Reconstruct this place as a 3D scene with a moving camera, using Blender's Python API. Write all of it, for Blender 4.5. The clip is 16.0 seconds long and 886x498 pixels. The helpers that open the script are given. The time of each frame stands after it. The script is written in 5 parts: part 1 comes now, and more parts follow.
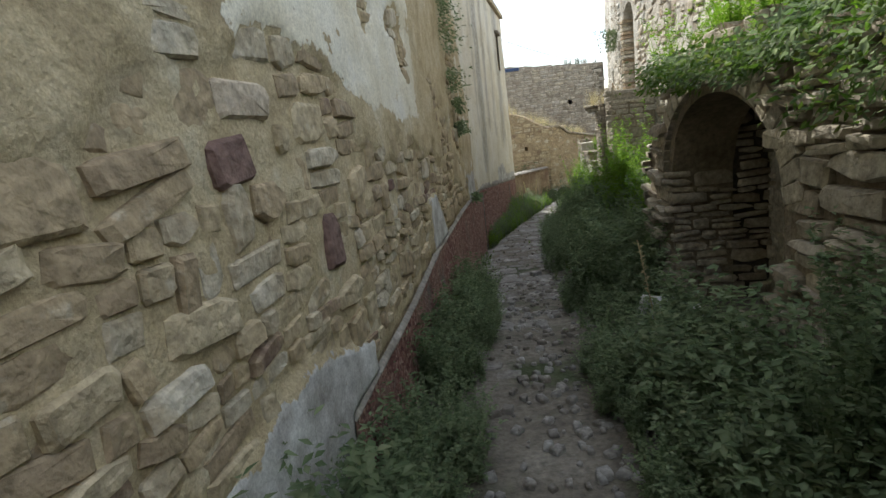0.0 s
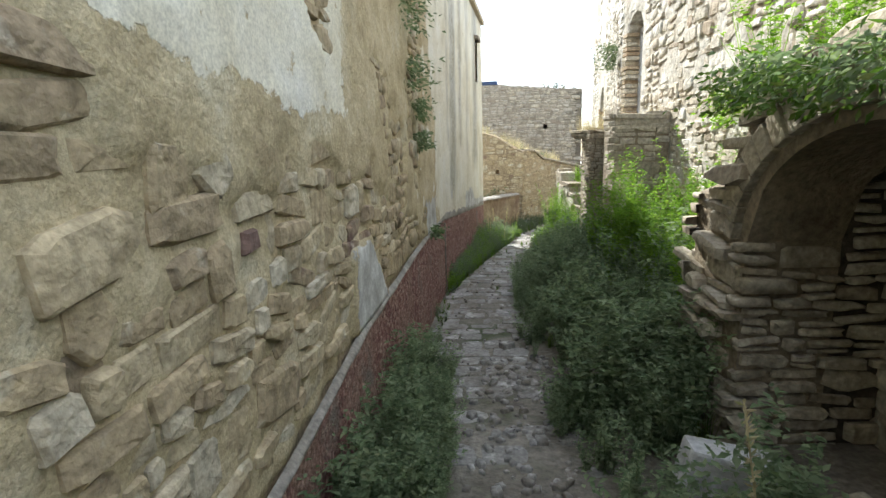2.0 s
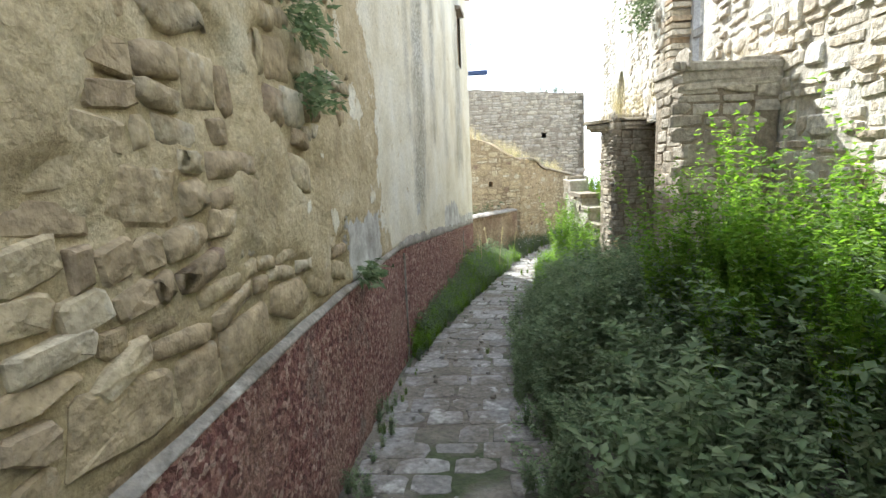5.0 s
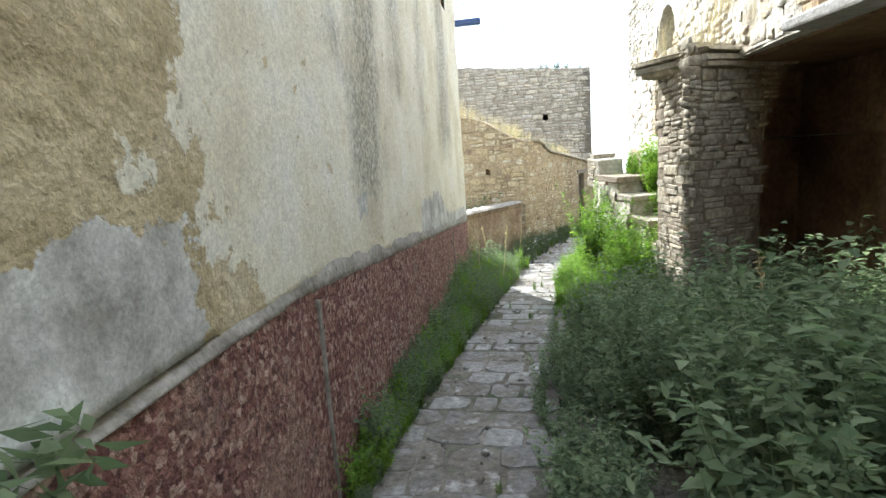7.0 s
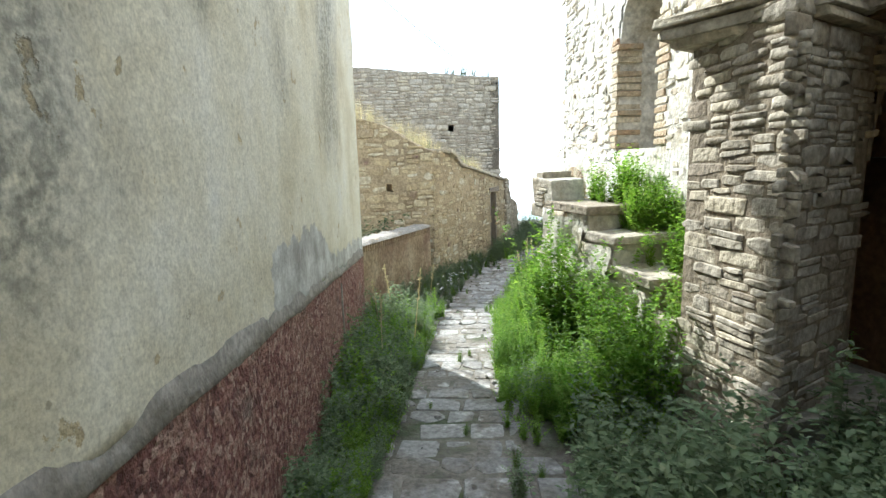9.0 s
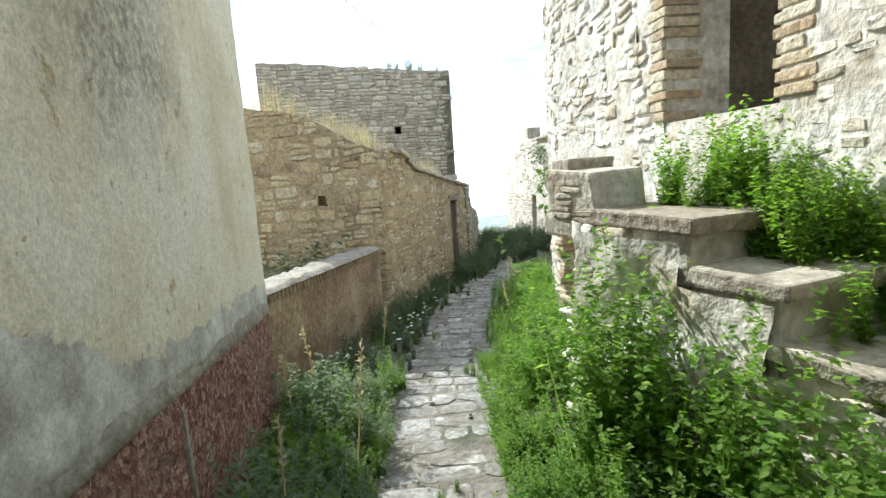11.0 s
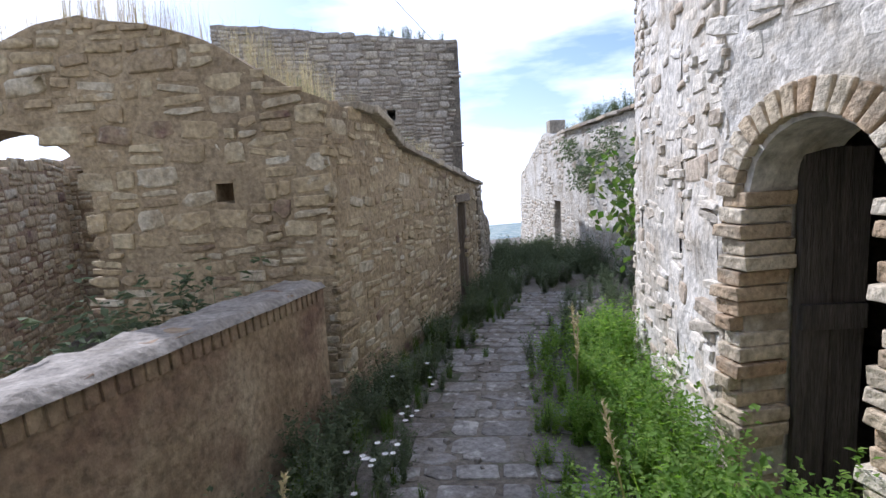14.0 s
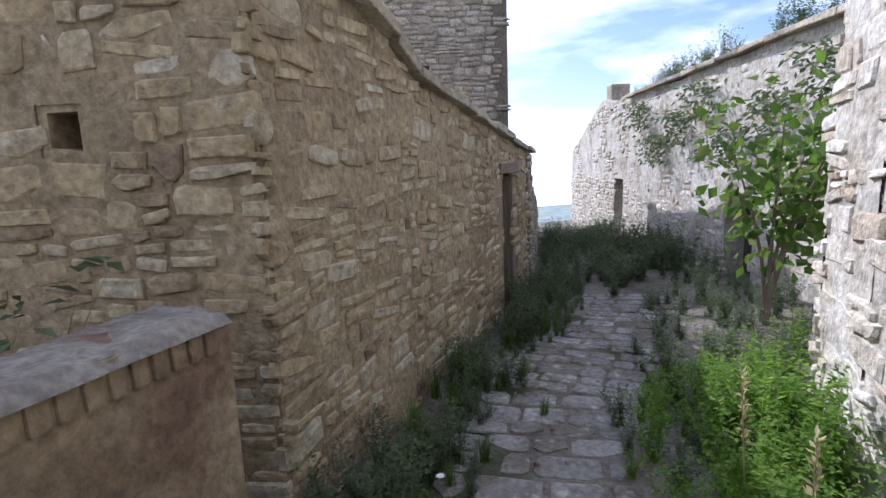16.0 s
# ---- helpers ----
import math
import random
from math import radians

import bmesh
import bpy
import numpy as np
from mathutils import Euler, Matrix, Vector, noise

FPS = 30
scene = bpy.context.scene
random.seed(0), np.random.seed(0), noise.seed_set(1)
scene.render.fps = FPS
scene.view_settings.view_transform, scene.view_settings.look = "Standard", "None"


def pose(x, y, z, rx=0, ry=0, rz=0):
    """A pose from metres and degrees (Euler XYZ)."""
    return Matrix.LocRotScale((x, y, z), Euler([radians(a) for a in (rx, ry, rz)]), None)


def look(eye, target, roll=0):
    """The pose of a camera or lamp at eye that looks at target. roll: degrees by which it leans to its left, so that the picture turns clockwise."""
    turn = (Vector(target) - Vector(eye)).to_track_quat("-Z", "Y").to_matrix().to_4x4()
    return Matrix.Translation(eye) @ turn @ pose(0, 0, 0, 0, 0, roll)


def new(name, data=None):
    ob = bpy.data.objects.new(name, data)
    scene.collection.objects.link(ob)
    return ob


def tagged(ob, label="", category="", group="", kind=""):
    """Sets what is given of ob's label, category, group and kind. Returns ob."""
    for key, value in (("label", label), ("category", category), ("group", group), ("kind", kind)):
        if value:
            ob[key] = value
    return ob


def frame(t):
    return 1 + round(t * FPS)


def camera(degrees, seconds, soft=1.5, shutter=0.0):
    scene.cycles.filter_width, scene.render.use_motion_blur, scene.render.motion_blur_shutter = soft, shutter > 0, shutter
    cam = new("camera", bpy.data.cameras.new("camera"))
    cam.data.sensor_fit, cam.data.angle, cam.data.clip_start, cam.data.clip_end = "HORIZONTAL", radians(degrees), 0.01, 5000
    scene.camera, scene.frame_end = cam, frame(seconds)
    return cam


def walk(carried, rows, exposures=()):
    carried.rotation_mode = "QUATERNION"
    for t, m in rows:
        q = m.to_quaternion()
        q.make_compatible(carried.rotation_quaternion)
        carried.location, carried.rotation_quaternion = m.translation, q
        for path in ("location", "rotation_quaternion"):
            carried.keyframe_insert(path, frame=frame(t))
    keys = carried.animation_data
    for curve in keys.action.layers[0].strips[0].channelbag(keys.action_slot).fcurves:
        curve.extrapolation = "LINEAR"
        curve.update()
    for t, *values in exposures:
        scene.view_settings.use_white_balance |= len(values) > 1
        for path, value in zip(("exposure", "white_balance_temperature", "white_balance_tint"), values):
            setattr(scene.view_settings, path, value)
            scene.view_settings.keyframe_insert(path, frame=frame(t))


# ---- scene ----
cam = camera(80.1, 16.0)
METRES, EYE, TILT, LEAN, TURN = 17.5, 1.6, 0.0, 0.0, 0.0
ROWS = [
    (0.0, 0.0, 0.0, 0.0, -1.6, -12.76, 7.09),
    (0.5, 0.0055, 0.0235, 0.0039, -4.06, -12.36, 4.0),
    (1.0, 0.0093, 0.0558, 0.0036, -2.9, -12.42, 2.87),
    (1.5, 0.0115, 0.0782, 0.0016, -2.97, -13.83, 3.65),
    (2.0, 0.0111, 0.1079, -0.0012, -4.83, -11.5, 1.56),
    (2.5, 0.0143, 0.1326, -0.0042, -6.82, -11.4, 2.43),
    (3.0, 0.0189, 0.163, -0.0076, -7.87, -11.05, 4.7),
    (3.5, 0.0246, 0.1843, -0.0096, -8.96, -10.69, 3.09),
    (4.0, 0.0317, 0.2065, -0.0116, -7.83, -9.67, 2.8),
    (6.5, 0.0624, 0.3656, -0.0322, -3.32, -9.54, 2.22),
    (7.0, 0.0682, 0.4073, -0.0335, -5.82, -10.11, 3.95),
    (7.5, 0.0723, 0.4474, -0.0323, -7.17, -10.0, 2.8),
    (8.0, 0.0756, 0.4815, -0.033, -10.95, -10.61, 0.56),
    (8.5, 0.0809, 0.5117, -0.0337, -14.22, -10.0, 0.6),
    (11.0, 0.125, 0.6673, -0.042, -22.49, -8.51, 3.86),
    (11.5, 0.1385, 0.6997, -0.0453, -20.8, -9.59, 4.01),
    (12.0, 0.1504, 0.7299, -0.0492, -20.56, -9.41, 2.06),
    (12.5, 0.1622, 0.7595, -0.0511, -20.34, -8.29, 1.95),
    (13.0, 0.1741, 0.7891, -0.0529, -20.62, -8.54, 1.42),
    (13.5, 0.1834, 0.8191, -0.056, -21.68, -8.93, 0.49),
    (14.0, 0.1992, 0.8509, -0.0586, -22.08, -7.61, 2.79),
    (14.5, 0.2123, 0.8802, -0.0616, -22.0, -8.12, 2.36),
    (15.0, 0.2257, 0.909, -0.0647, -21.57, -9.24, 4.97),
    (15.5, 0.2391, 0.9354, -0.0665, -18.69, -9.82, 6.76),
    (16.0, 0.2431, 0.9577, -0.0701, -17.59, -9.53, 2.09),
]
walk(cam, [(t, pose(0, 0, EYE, TILT, LEAN, TURN) @ pose(METRES * x, METRES * y, METRES * z, 90 + pitch, roll, yaw)) for t, x, y, z, yaw, pitch, roll in ROWS],
     exposures=[(0.0, 0.3, 6200, 9), (1.0, 0.75, 6250, 8), (2.0, 1.0, 6100, 8), (3.5, 1.25, 5950, 7), (6.3, 1.42, 5900, 8), (8.5, 1.2, 5750, 5), (10.8, 0.78, 5850, 3), (12.0, 0.4, 5750, 7), (13.0, 0.14, 5550, 16), (14.0, 0.0, 5430, 20), (16.0, 0.06, 5430, 21)])

# ---- world, sun ----
SUN_AZ, SUN_EL = 16.5, 40.0      # degrees to the left of +y, and up
world = bpy.data.worlds.new("sky")
scene.world = world
world.use_nodes = True
wn, wl = world.node_tree.nodes, world.node_tree.links
wn.clear()
w_out, w_bg = wn.new("ShaderNodeOutputWorld"), wn.new("ShaderNodeBackground")
w_sky = wn.new("ShaderNodeTexSky")
w_sky.sky_type, w_sky.sun_disc = "NISHITA", False
w_sky.sun_elevation, w_sky.sun_rotation = radians(SUN_EL), radians(-SUN_AZ)
w_co, w_map, w_noise, w_ramp, w_mix = (wn.new("ShaderNodeTexCoord"), wn.new("ShaderNodeMapping"), wn.new("ShaderNodeTexNoise"),
                                       wn.new("ShaderNodeValToRGB"), wn.new("ShaderNodeMixRGB"))
w_map.inputs["Scale"].default_value = (1.6, 1.6, 6.0)
w_noise.inputs["Scale"].default_value, w_noise.inputs["Detail"].default_value = 1.7, 7
w_ramp.color_ramp.elements[0].position, w_ramp.color_ramp.elements[1].position = 0.40, 0.58
w_mix.inputs[2].default_value = (10.5, 10.8, 11.2, 1)
wl.new(w_co.outputs["Generated"], w_map.inputs["Vector"])
wl.new(w_map.outputs["Vector"], w_noise.inputs["Vector"])
wl.new(w_noise.outputs["Fac"], w_ramp.inputs["Fac"])
wl.new(w_ramp.outputs["Color"], w_mix.inputs[0])
wl.new(w_sky.outputs["Color"], w_mix.inputs[1])
wl.new(w_mix.outputs["Color"], w_bg.inputs["Color"])
w_bg.inputs["Strength"].default_value = 0.15
wl.new(w_bg.outputs["Background"], w_out.inputs["Surface"])

sun = new("sun", bpy.data.lights.new("sun", "SUN"))
sun.data.energy, sun.data.angle, sun.data.color = 5.0, radians(0.6), (1.0, 0.94, 0.84)
sun_way = Vector((-math.sin(radians(SUN_AZ)) * math.cos(radians(SUN_EL)), math.cos(radians(SUN_AZ)) * math.cos(radians(SUN_EL)), math.sin(radians(SUN_EL))))
sun.matrix_world = look(sun_way * 60, (0, 0, 0))


# ---- materials ----
def mat(name, stops, scale=3.0, rough=0.9, bump=0.3, fine=40.0, stain=None, stain_scale=0.8, stain_at=(0.5, 0.65), by_piece=0.0, leaf=0.0, stretch=(1, 1, 1), spec=0.3, second=None, cells=0.0):
    """Colour ramp over noise (or, with by_piece, over a random value per piece), a stain layer, fine relief."""
    m = bpy.data.materials.new(name)
    m.use_nodes = True
    n, l = m.node_tree.nodes, m.node_tree.links
    bsdf = n["Principled BSDF"]
    geo, mp = n.new("ShaderNodeNewGeometry"), n.new("ShaderNodeMapping")
    mp.inputs["Scale"].default_value = stretch
    l.new(geo.outputs["Position"], mp.inputs["Vector"])

    def noise_node(s, detail=6.0):
        t = n.new("ShaderNodeTexNoise")
        t.inputs["Scale"].default_value, t.inputs["Detail"].default_value, t.inputs["Roughness"].default_value = s, detail, 0.6
        l.new(mp.outputs["Vector"], t.inputs["Vector"])
        return t.outputs["Fac"]

    def math_node(op, a, b):
        t = n.new("ShaderNodeMath")
        t.operation = op
        for i, v in enumerate((a, b)):
            if isinstance(v, (int, float)):
                t.inputs[i].default_value = v
            else:
                l.new(v, t.inputs[i])
        return t.outputs[0]

    fac = noise_node(scale)
    if cells:
        vor, sep = n.new("ShaderNodeTexVoronoi"), n.new("ShaderNodeSeparateColor")
        vor.inputs["Scale"].default_value = cells
        l.new(mp.outputs["Vector"], vor.inputs["Vector"])
        l.new(vor.outputs["Color"], sep.inputs["Color"])
        fac = math_node("ADD", math_node("MULTIPLY", sep.outputs["Red"], 0.65), math_node("MULTIPLY", fac, 0.35))
    if by_piece:
        info = n.new("ShaderNodeObjectInfo")
        r = math_node("FRACT", math_node("ADD", info.outputs["Random"], geo.outputs["Random Per Island"]), 0.0)
        fac = math_node("ADD", math_node("MULTIPLY", r, by_piece), math_node("MULTIPLY", fac, 1.0 - by_piece))
    ramp = n.new("ShaderNodeValToRGB")
    el = ramp.color_ramp.elements
    while len(el) < len(stops):
        el.new(0.5)
    for e, (p, c) in zip(el, stops):
        e.position, e.color = p, (*c, 1)
    l.new(fac, ramp.inputs["Fac"])
    col = ramp.outputs["Color"]
    for layer, lscale, (a, b) in ((stain, stain_scale, stain_at),) + ((second,) if second else ()):
        if layer is None:
            continue
        cut, mx = n.new("ShaderNodeMapRange"), n.new("ShaderNodeMixRGB")
        cut.inputs["From Min"].default_value, cut.inputs["From Max"].default_value = a, b
        l.new(noise_node(lscale, 9.0), cut.inputs["Value"])
        l.new(cut.outputs["Result"], mx.inputs[0])
        l.new(col, mx.inputs[1])
        mx.inputs[2].default_value = (*layer, 1)
        col = mx.outputs["Color"]
    grain, gm = n.new("ShaderNodeMixRGB"), n.new("ShaderNodeMapRange")
    gm.inputs["To Min"].default_value, gm.inputs["To Max"].default_value = (0.55, 1.38) if bump > 0.4 else (0.72, 1.25)
    gm.inputs["From Min"].default_value, gm.inputs["From Max"].default_value = 0.25, 0.75
    l.new(noise_node(fine, 4.0), gm.inputs["Value"])
    grain.blend_type, grain.inputs[0].default_value = "MULTIPLY", 1.0
    l.new(col, grain.inputs[1])
    l.new(gm.outputs["Result"], grain.inputs[2])
    col = grain.outputs["Color"]
    l.new(col, bsdf.inputs["Base Color"])
    bsdf.inputs["Roughness"].default_value = rough
    bsdf.inputs["Specular IOR Level"].default_value = spec
    if bump:
        bp = n.new("ShaderNodeBump")
        bp.inputs["Strength"].default_value, bp.inputs["Distance"].default_value = bump, 0.02
        l.new(math_node("ADD", noise_node(fine * 0.6, 5.0), math_node("MULTIPLY", noise_node(fine * 0.15, 5.0), 1.5)), bp.inputs["Height"])
        l.new(bp.outputs["Normal"], bsdf.inputs["Normal"])
    if leaf:
        tr, ms = n.new("ShaderNodeBsdfTranslucent"), n.new("ShaderNodeMixShader")
        hs = n.new("ShaderNodeHueSaturation")
        hs.inputs["Value"].default_value, hs.inputs["Saturation"].default_value = 2.0, 1.15
        l.new(col, hs.inputs["Color"])
        l.new(hs.outputs["Color"], tr.inputs["Color"])
        ms.inputs[0].default_value = leaf
        l.new(bsdf.outputs["BSDF"], ms.inputs[1])
        l.new(tr.outputs["BSDF"], ms.inputs[2])
        l.new(ms.outputs["Shader"], n["Material Output"].inputs["Surface"])
    return m


M_MORTAR = mat("lime_mortar", [(0.3, (0.27, 0.20, 0.12)), (0.55, (0.38, 0.30, 0.19)), (0.75, (0.45, 0.38, 0.27))], 2.5, bump=0.8, fine=30, stain=(0.24, 0.19, 0.13), stain_scale=1.3)
M_STONE = mat("yellow_sandstone", [(0.13, (0.16, 0.10, 0.085)), (0.18, (0.30, 0.235, 0.155)), (0.42, (0.41, 0.33, 0.205)), (0.6, (0.47, 0.40, 0.265)), (0.74, (0.42, 0.365, 0.26)), (0.88, (0.55, 0.51, 0.41))], 4, by_piece=0.7, bump=0.9, fine=22, stain=(0.33, 0.265, 0.165), stain_scale=3.2, stain_at=(0.48, 0.66), second=((0.54, 0.50, 0.40), 7.0, (0.6, 0.75)))
M_GREY = mat("grey_fieldstone", [(0.05, (0.25, 0.20, 0.15)), (0.3, (0.34, 0.30, 0.23)), (0.6, (0.42, 0.38, 0.31)), (0.9, (0.46, 0.40, 0.29))], 4, by_piece=0.7, bump=0.7, fine=26, stain=(0.24, 0.21, 0.16), stain_scale=3)
M_PALE = mat("pale_limestone", [(0.05, (0.36, 0.27, 0.18)), (0.3, (0.52, 0.46, 0.36)), (0.65, (0.62, 0.58, 0.49)), (0.9, (0.70, 0.67, 0.60))], 4, by_piece=0.7, bump=0.7, fine=26, stain=(0.50, 0.45, 0.36), stain_scale=3)
M_PALEMORTAR = mat("pale_lime_render", [(0.3, (0.44, 0.40, 0.32)), (0.55, (0.60, 0.57, 0.50)), (0.75, (0.70, 0.68, 0.62))], 1.6, bump=0.9, fine=18, stain=(0.36, 0.31, 0.23), stain_scale=2.2)
M_MIDMORTAR = mat("brown_mortar", [(0.3, (0.25, 0.195, 0.12)), (0.5, (0.35, 0.28, 0.18)), (0.7, (0.43, 0.355, 0.24))], 2.0, bump=0.9, fine=24, stain=(0.20, 0.155, 0.10), stain_scale=1.0)
M_DARKMORTAR = mat("earth_mortar", [(0.3, (0.16, 0.13, 0.09)), (0.7, (0.30, 0.25, 0.18))], 3, bump=0.8, fine=25)
M_PLASTER = mat("old_cream_plaster", [(0.30, (0.46, 0.42, 0.32)), (0.44, (0.58, 0.54, 0.42)), (0.56, (0.62, 0.59, 0.48)), (0.7, (0.66, 0.64, 0.56))], 1.8, bump=0.3, fine=30,
                stain=(0.27, 0.27, 0.25), stain_scale=0.9, stain_at=(0.50, 0.64), stretch=(1, 1, 0.6), second=((0.52, 0.47, 0.33), 2.6, (0.60, 0.615)))
M_CEMENT = mat("grey_cement_patch", [(0.3, (0.40, 0.40, 0.38)), (0.7, (0.56, 0.57, 0.55))], 2.5, bump=0.25, fine=22, stain=(0.30, 0.29, 0.27), stain_scale=3)
M_PEBBLE = mat("red_pebbledash", [(0.12, (0.10, 0.045, 0.04)), (0.40, (0.20, 0.09, 0.075)), (0.62, (0.29, 0.155, 0.125)), (0.86, (0.45, 0.32, 0.26))], 6, bump=1.0, fine=60, stain=(0.30, 0.20, 0.15), stain_scale=1.3, stain_at=(0.5, 0.75), cells=40, second=((0.20, 0.165, 0.14), 2.4, (0.58, 0.72)))
M_LEDGE = mat("grey_cement_ledge", [(0.3, (0.20, 0.18, 0.155)), (0.7, (0.34, 0.315, 0.275))], 5, bump=0.5, fine=30, stain=(0.17, 0.15, 0.12), stain_scale=2.2)
M_BRICK = mat("weathered_brick", [(0.03, (0.30, 0.15, 0.09)), (0.13, (0.40, 0.29, 0.18)), (0.5, (0.49, 0.41, 0.28)), (0.9, (0.60, 0.54, 0.42))], 5, by_piece=0.75, bump=0.8, fine=28, stain=(0.36, 0.30, 0.21), stain_scale=5)
M_PAVE = mat("worn_paving_stone", [(0.05, (0.17, 0.16, 0.15)), (0.4, (0.235, 0.225, 0.21)), (0.9, (0.34, 0.33, 0.31))], 5, by_piece=0.55, bump=0.7, fine=26, rough=0.85, stain=(0.17, 0.15, 0.125), stain_scale=2.6, stain_at=(0.46, 0.6), second=((0.43, 0.415, 0.385), 5.5, (0.56, 0.66)))
M_SOIL = mat("dry_soil", [(0.3, (0.11, 0.095, 0.075)), (0.55, (0.19, 0.17, 0.14)), (0.75, (0.26, 0.24, 0.205))], 2.2, bump=0.9, fine=24, stain=(0.06, 0.075, 0.035), stain_scale=1.5, stain_at=(0.52, 0.64))
# Far land: distance haze is painted in as a blue-grey base colour.
M_HAZY_FIELD = mat("haze_tinted_fields", [(0.35, (0.13, 0.20, 0.22)), (0.5, (0.22, 0.27, 0.24)), (0.62, (0.30, 0.33, 0.30))], 0.012, bump=0, fine=0.05)
M_LEAF = mat("dark_weed_leaf", [(0.1, (0.075, 0.115, 0.055)), (0.45, (0.14, 0.185, 0.10)), (0.8, (0.20, 0.24, 0.14)), (0.95, (0.27, 0.24, 0.12))], 1.2, by_piece=0.6, leaf=0.38, bump=0, rough=0.7, spec=0.2, fine=8)
M_LEAF2 = mat("bright_weed_leaf", [(0.1, (0.08, 0.15, 0.024)), (0.5, (0.14, 0.235, 0.045)), (0.85, (0.21, 0.29, 0.07)), (0.95, (0.30, 0.30, 0.10))], 1.2, by_piece=0.6, leaf=0.5, bump=0, rough=0.65, spec=0.2, fine=8)
# Near-black stone colour with the cellar's inner shade painted in.
M_SHADED_STONE = mat("shade_dark_stone", [(0.3, (0.045, 0.04, 0.034)), (0.7, (0.11, 0.095, 0.075))], 2.5, bump=0.9, fine=20)
M_GREYLEAF = mat("grey_green_leaf", [(0.1, (0.06, 0.085, 0.045)), (0.9, (0.15, 0.18, 0.10))], 1.2, by_piece=0.6, leaf=0.3, bump=0, fine=8)
M_GRASS = mat("green_grass", [(0.1, (0.05, 0.10, 0.02)), (0.6, (0.10, 0.16, 0.04)), (0.9, (0.20, 0.21, 0.08))], 1.2, by_piece=0.6, leaf=0.35, bump=0, fine=8)
M_DRY = mat("dry_straw", [(0.1, (0.30, 0.25, 0.14)), (0.6, (0.46, 0.40, 0.25)), (0.9, (0.24, 0.25, 0.12))], 1.2, by_piece=0.7, leaf=0.3, bump=0, fine=8)
M_WOOD = mat("grey_weathered_wood", [(0.3, (0.16, 0.13, 0.10)), (0.7, (0.30, 0.26, 0.21))], 9, bump=0.5, fine=60, stretch=(3, 3, 0.25))
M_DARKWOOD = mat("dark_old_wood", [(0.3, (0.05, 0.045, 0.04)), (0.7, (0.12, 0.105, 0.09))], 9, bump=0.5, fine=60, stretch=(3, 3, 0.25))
M_WINDOW = mat("faded_window_paint", [(0.3, (0.36, 0.35, 0.33)), (0.7, (0.52, 0.51, 0.50))], 6, bump=0.3, fine=50)
M_BROWN = mat("brown_plaster", [(0.3, (0.12, 0.07, 0.04)), (0.5, (0.24, 0.15, 0.085)), (0.7, (0.32, 0.22, 0.13))], 1.8, bump=0.6, fine=20)
M_BLUE = mat("blue_painted_metal", [(0.3, (0.05, 0.09, 0.22)), (0.7, (0.09, 0.14, 0.30))], 6, bump=0.1, rough=0.5)
M_PETAL = mat("white_petal", [(0.3, (0.72, 0.72, 0.68)), (0.7, (0.82, 0.82, 0.78))], 6, bump=0)
M_WIRE = mat("black_cable", [(0.3, (0.02, 0.02, 0.02)), (0.7, (0.04, 0.04, 0.04))], 6, bump=0, rough=0.6)
M_PARAPET = mat("brown_render", [(0.3, (0.22, 0.16, 0.10)), (0.5, (0.34, 0.26, 0.17)), (0.7, (0.44, 0.36, 0.25))], 2.0, bump=0.7, fine=20, stain=(0.20, 0.13, 0.09), stain_scale=1.2)
M_MARBLE = mat("pale_dressed_block", [(0.3, (0.52, 0.52, 0.52)), (0.7, (0.66, 0.66, 0.65))], 4, bump=0.3, fine=30)


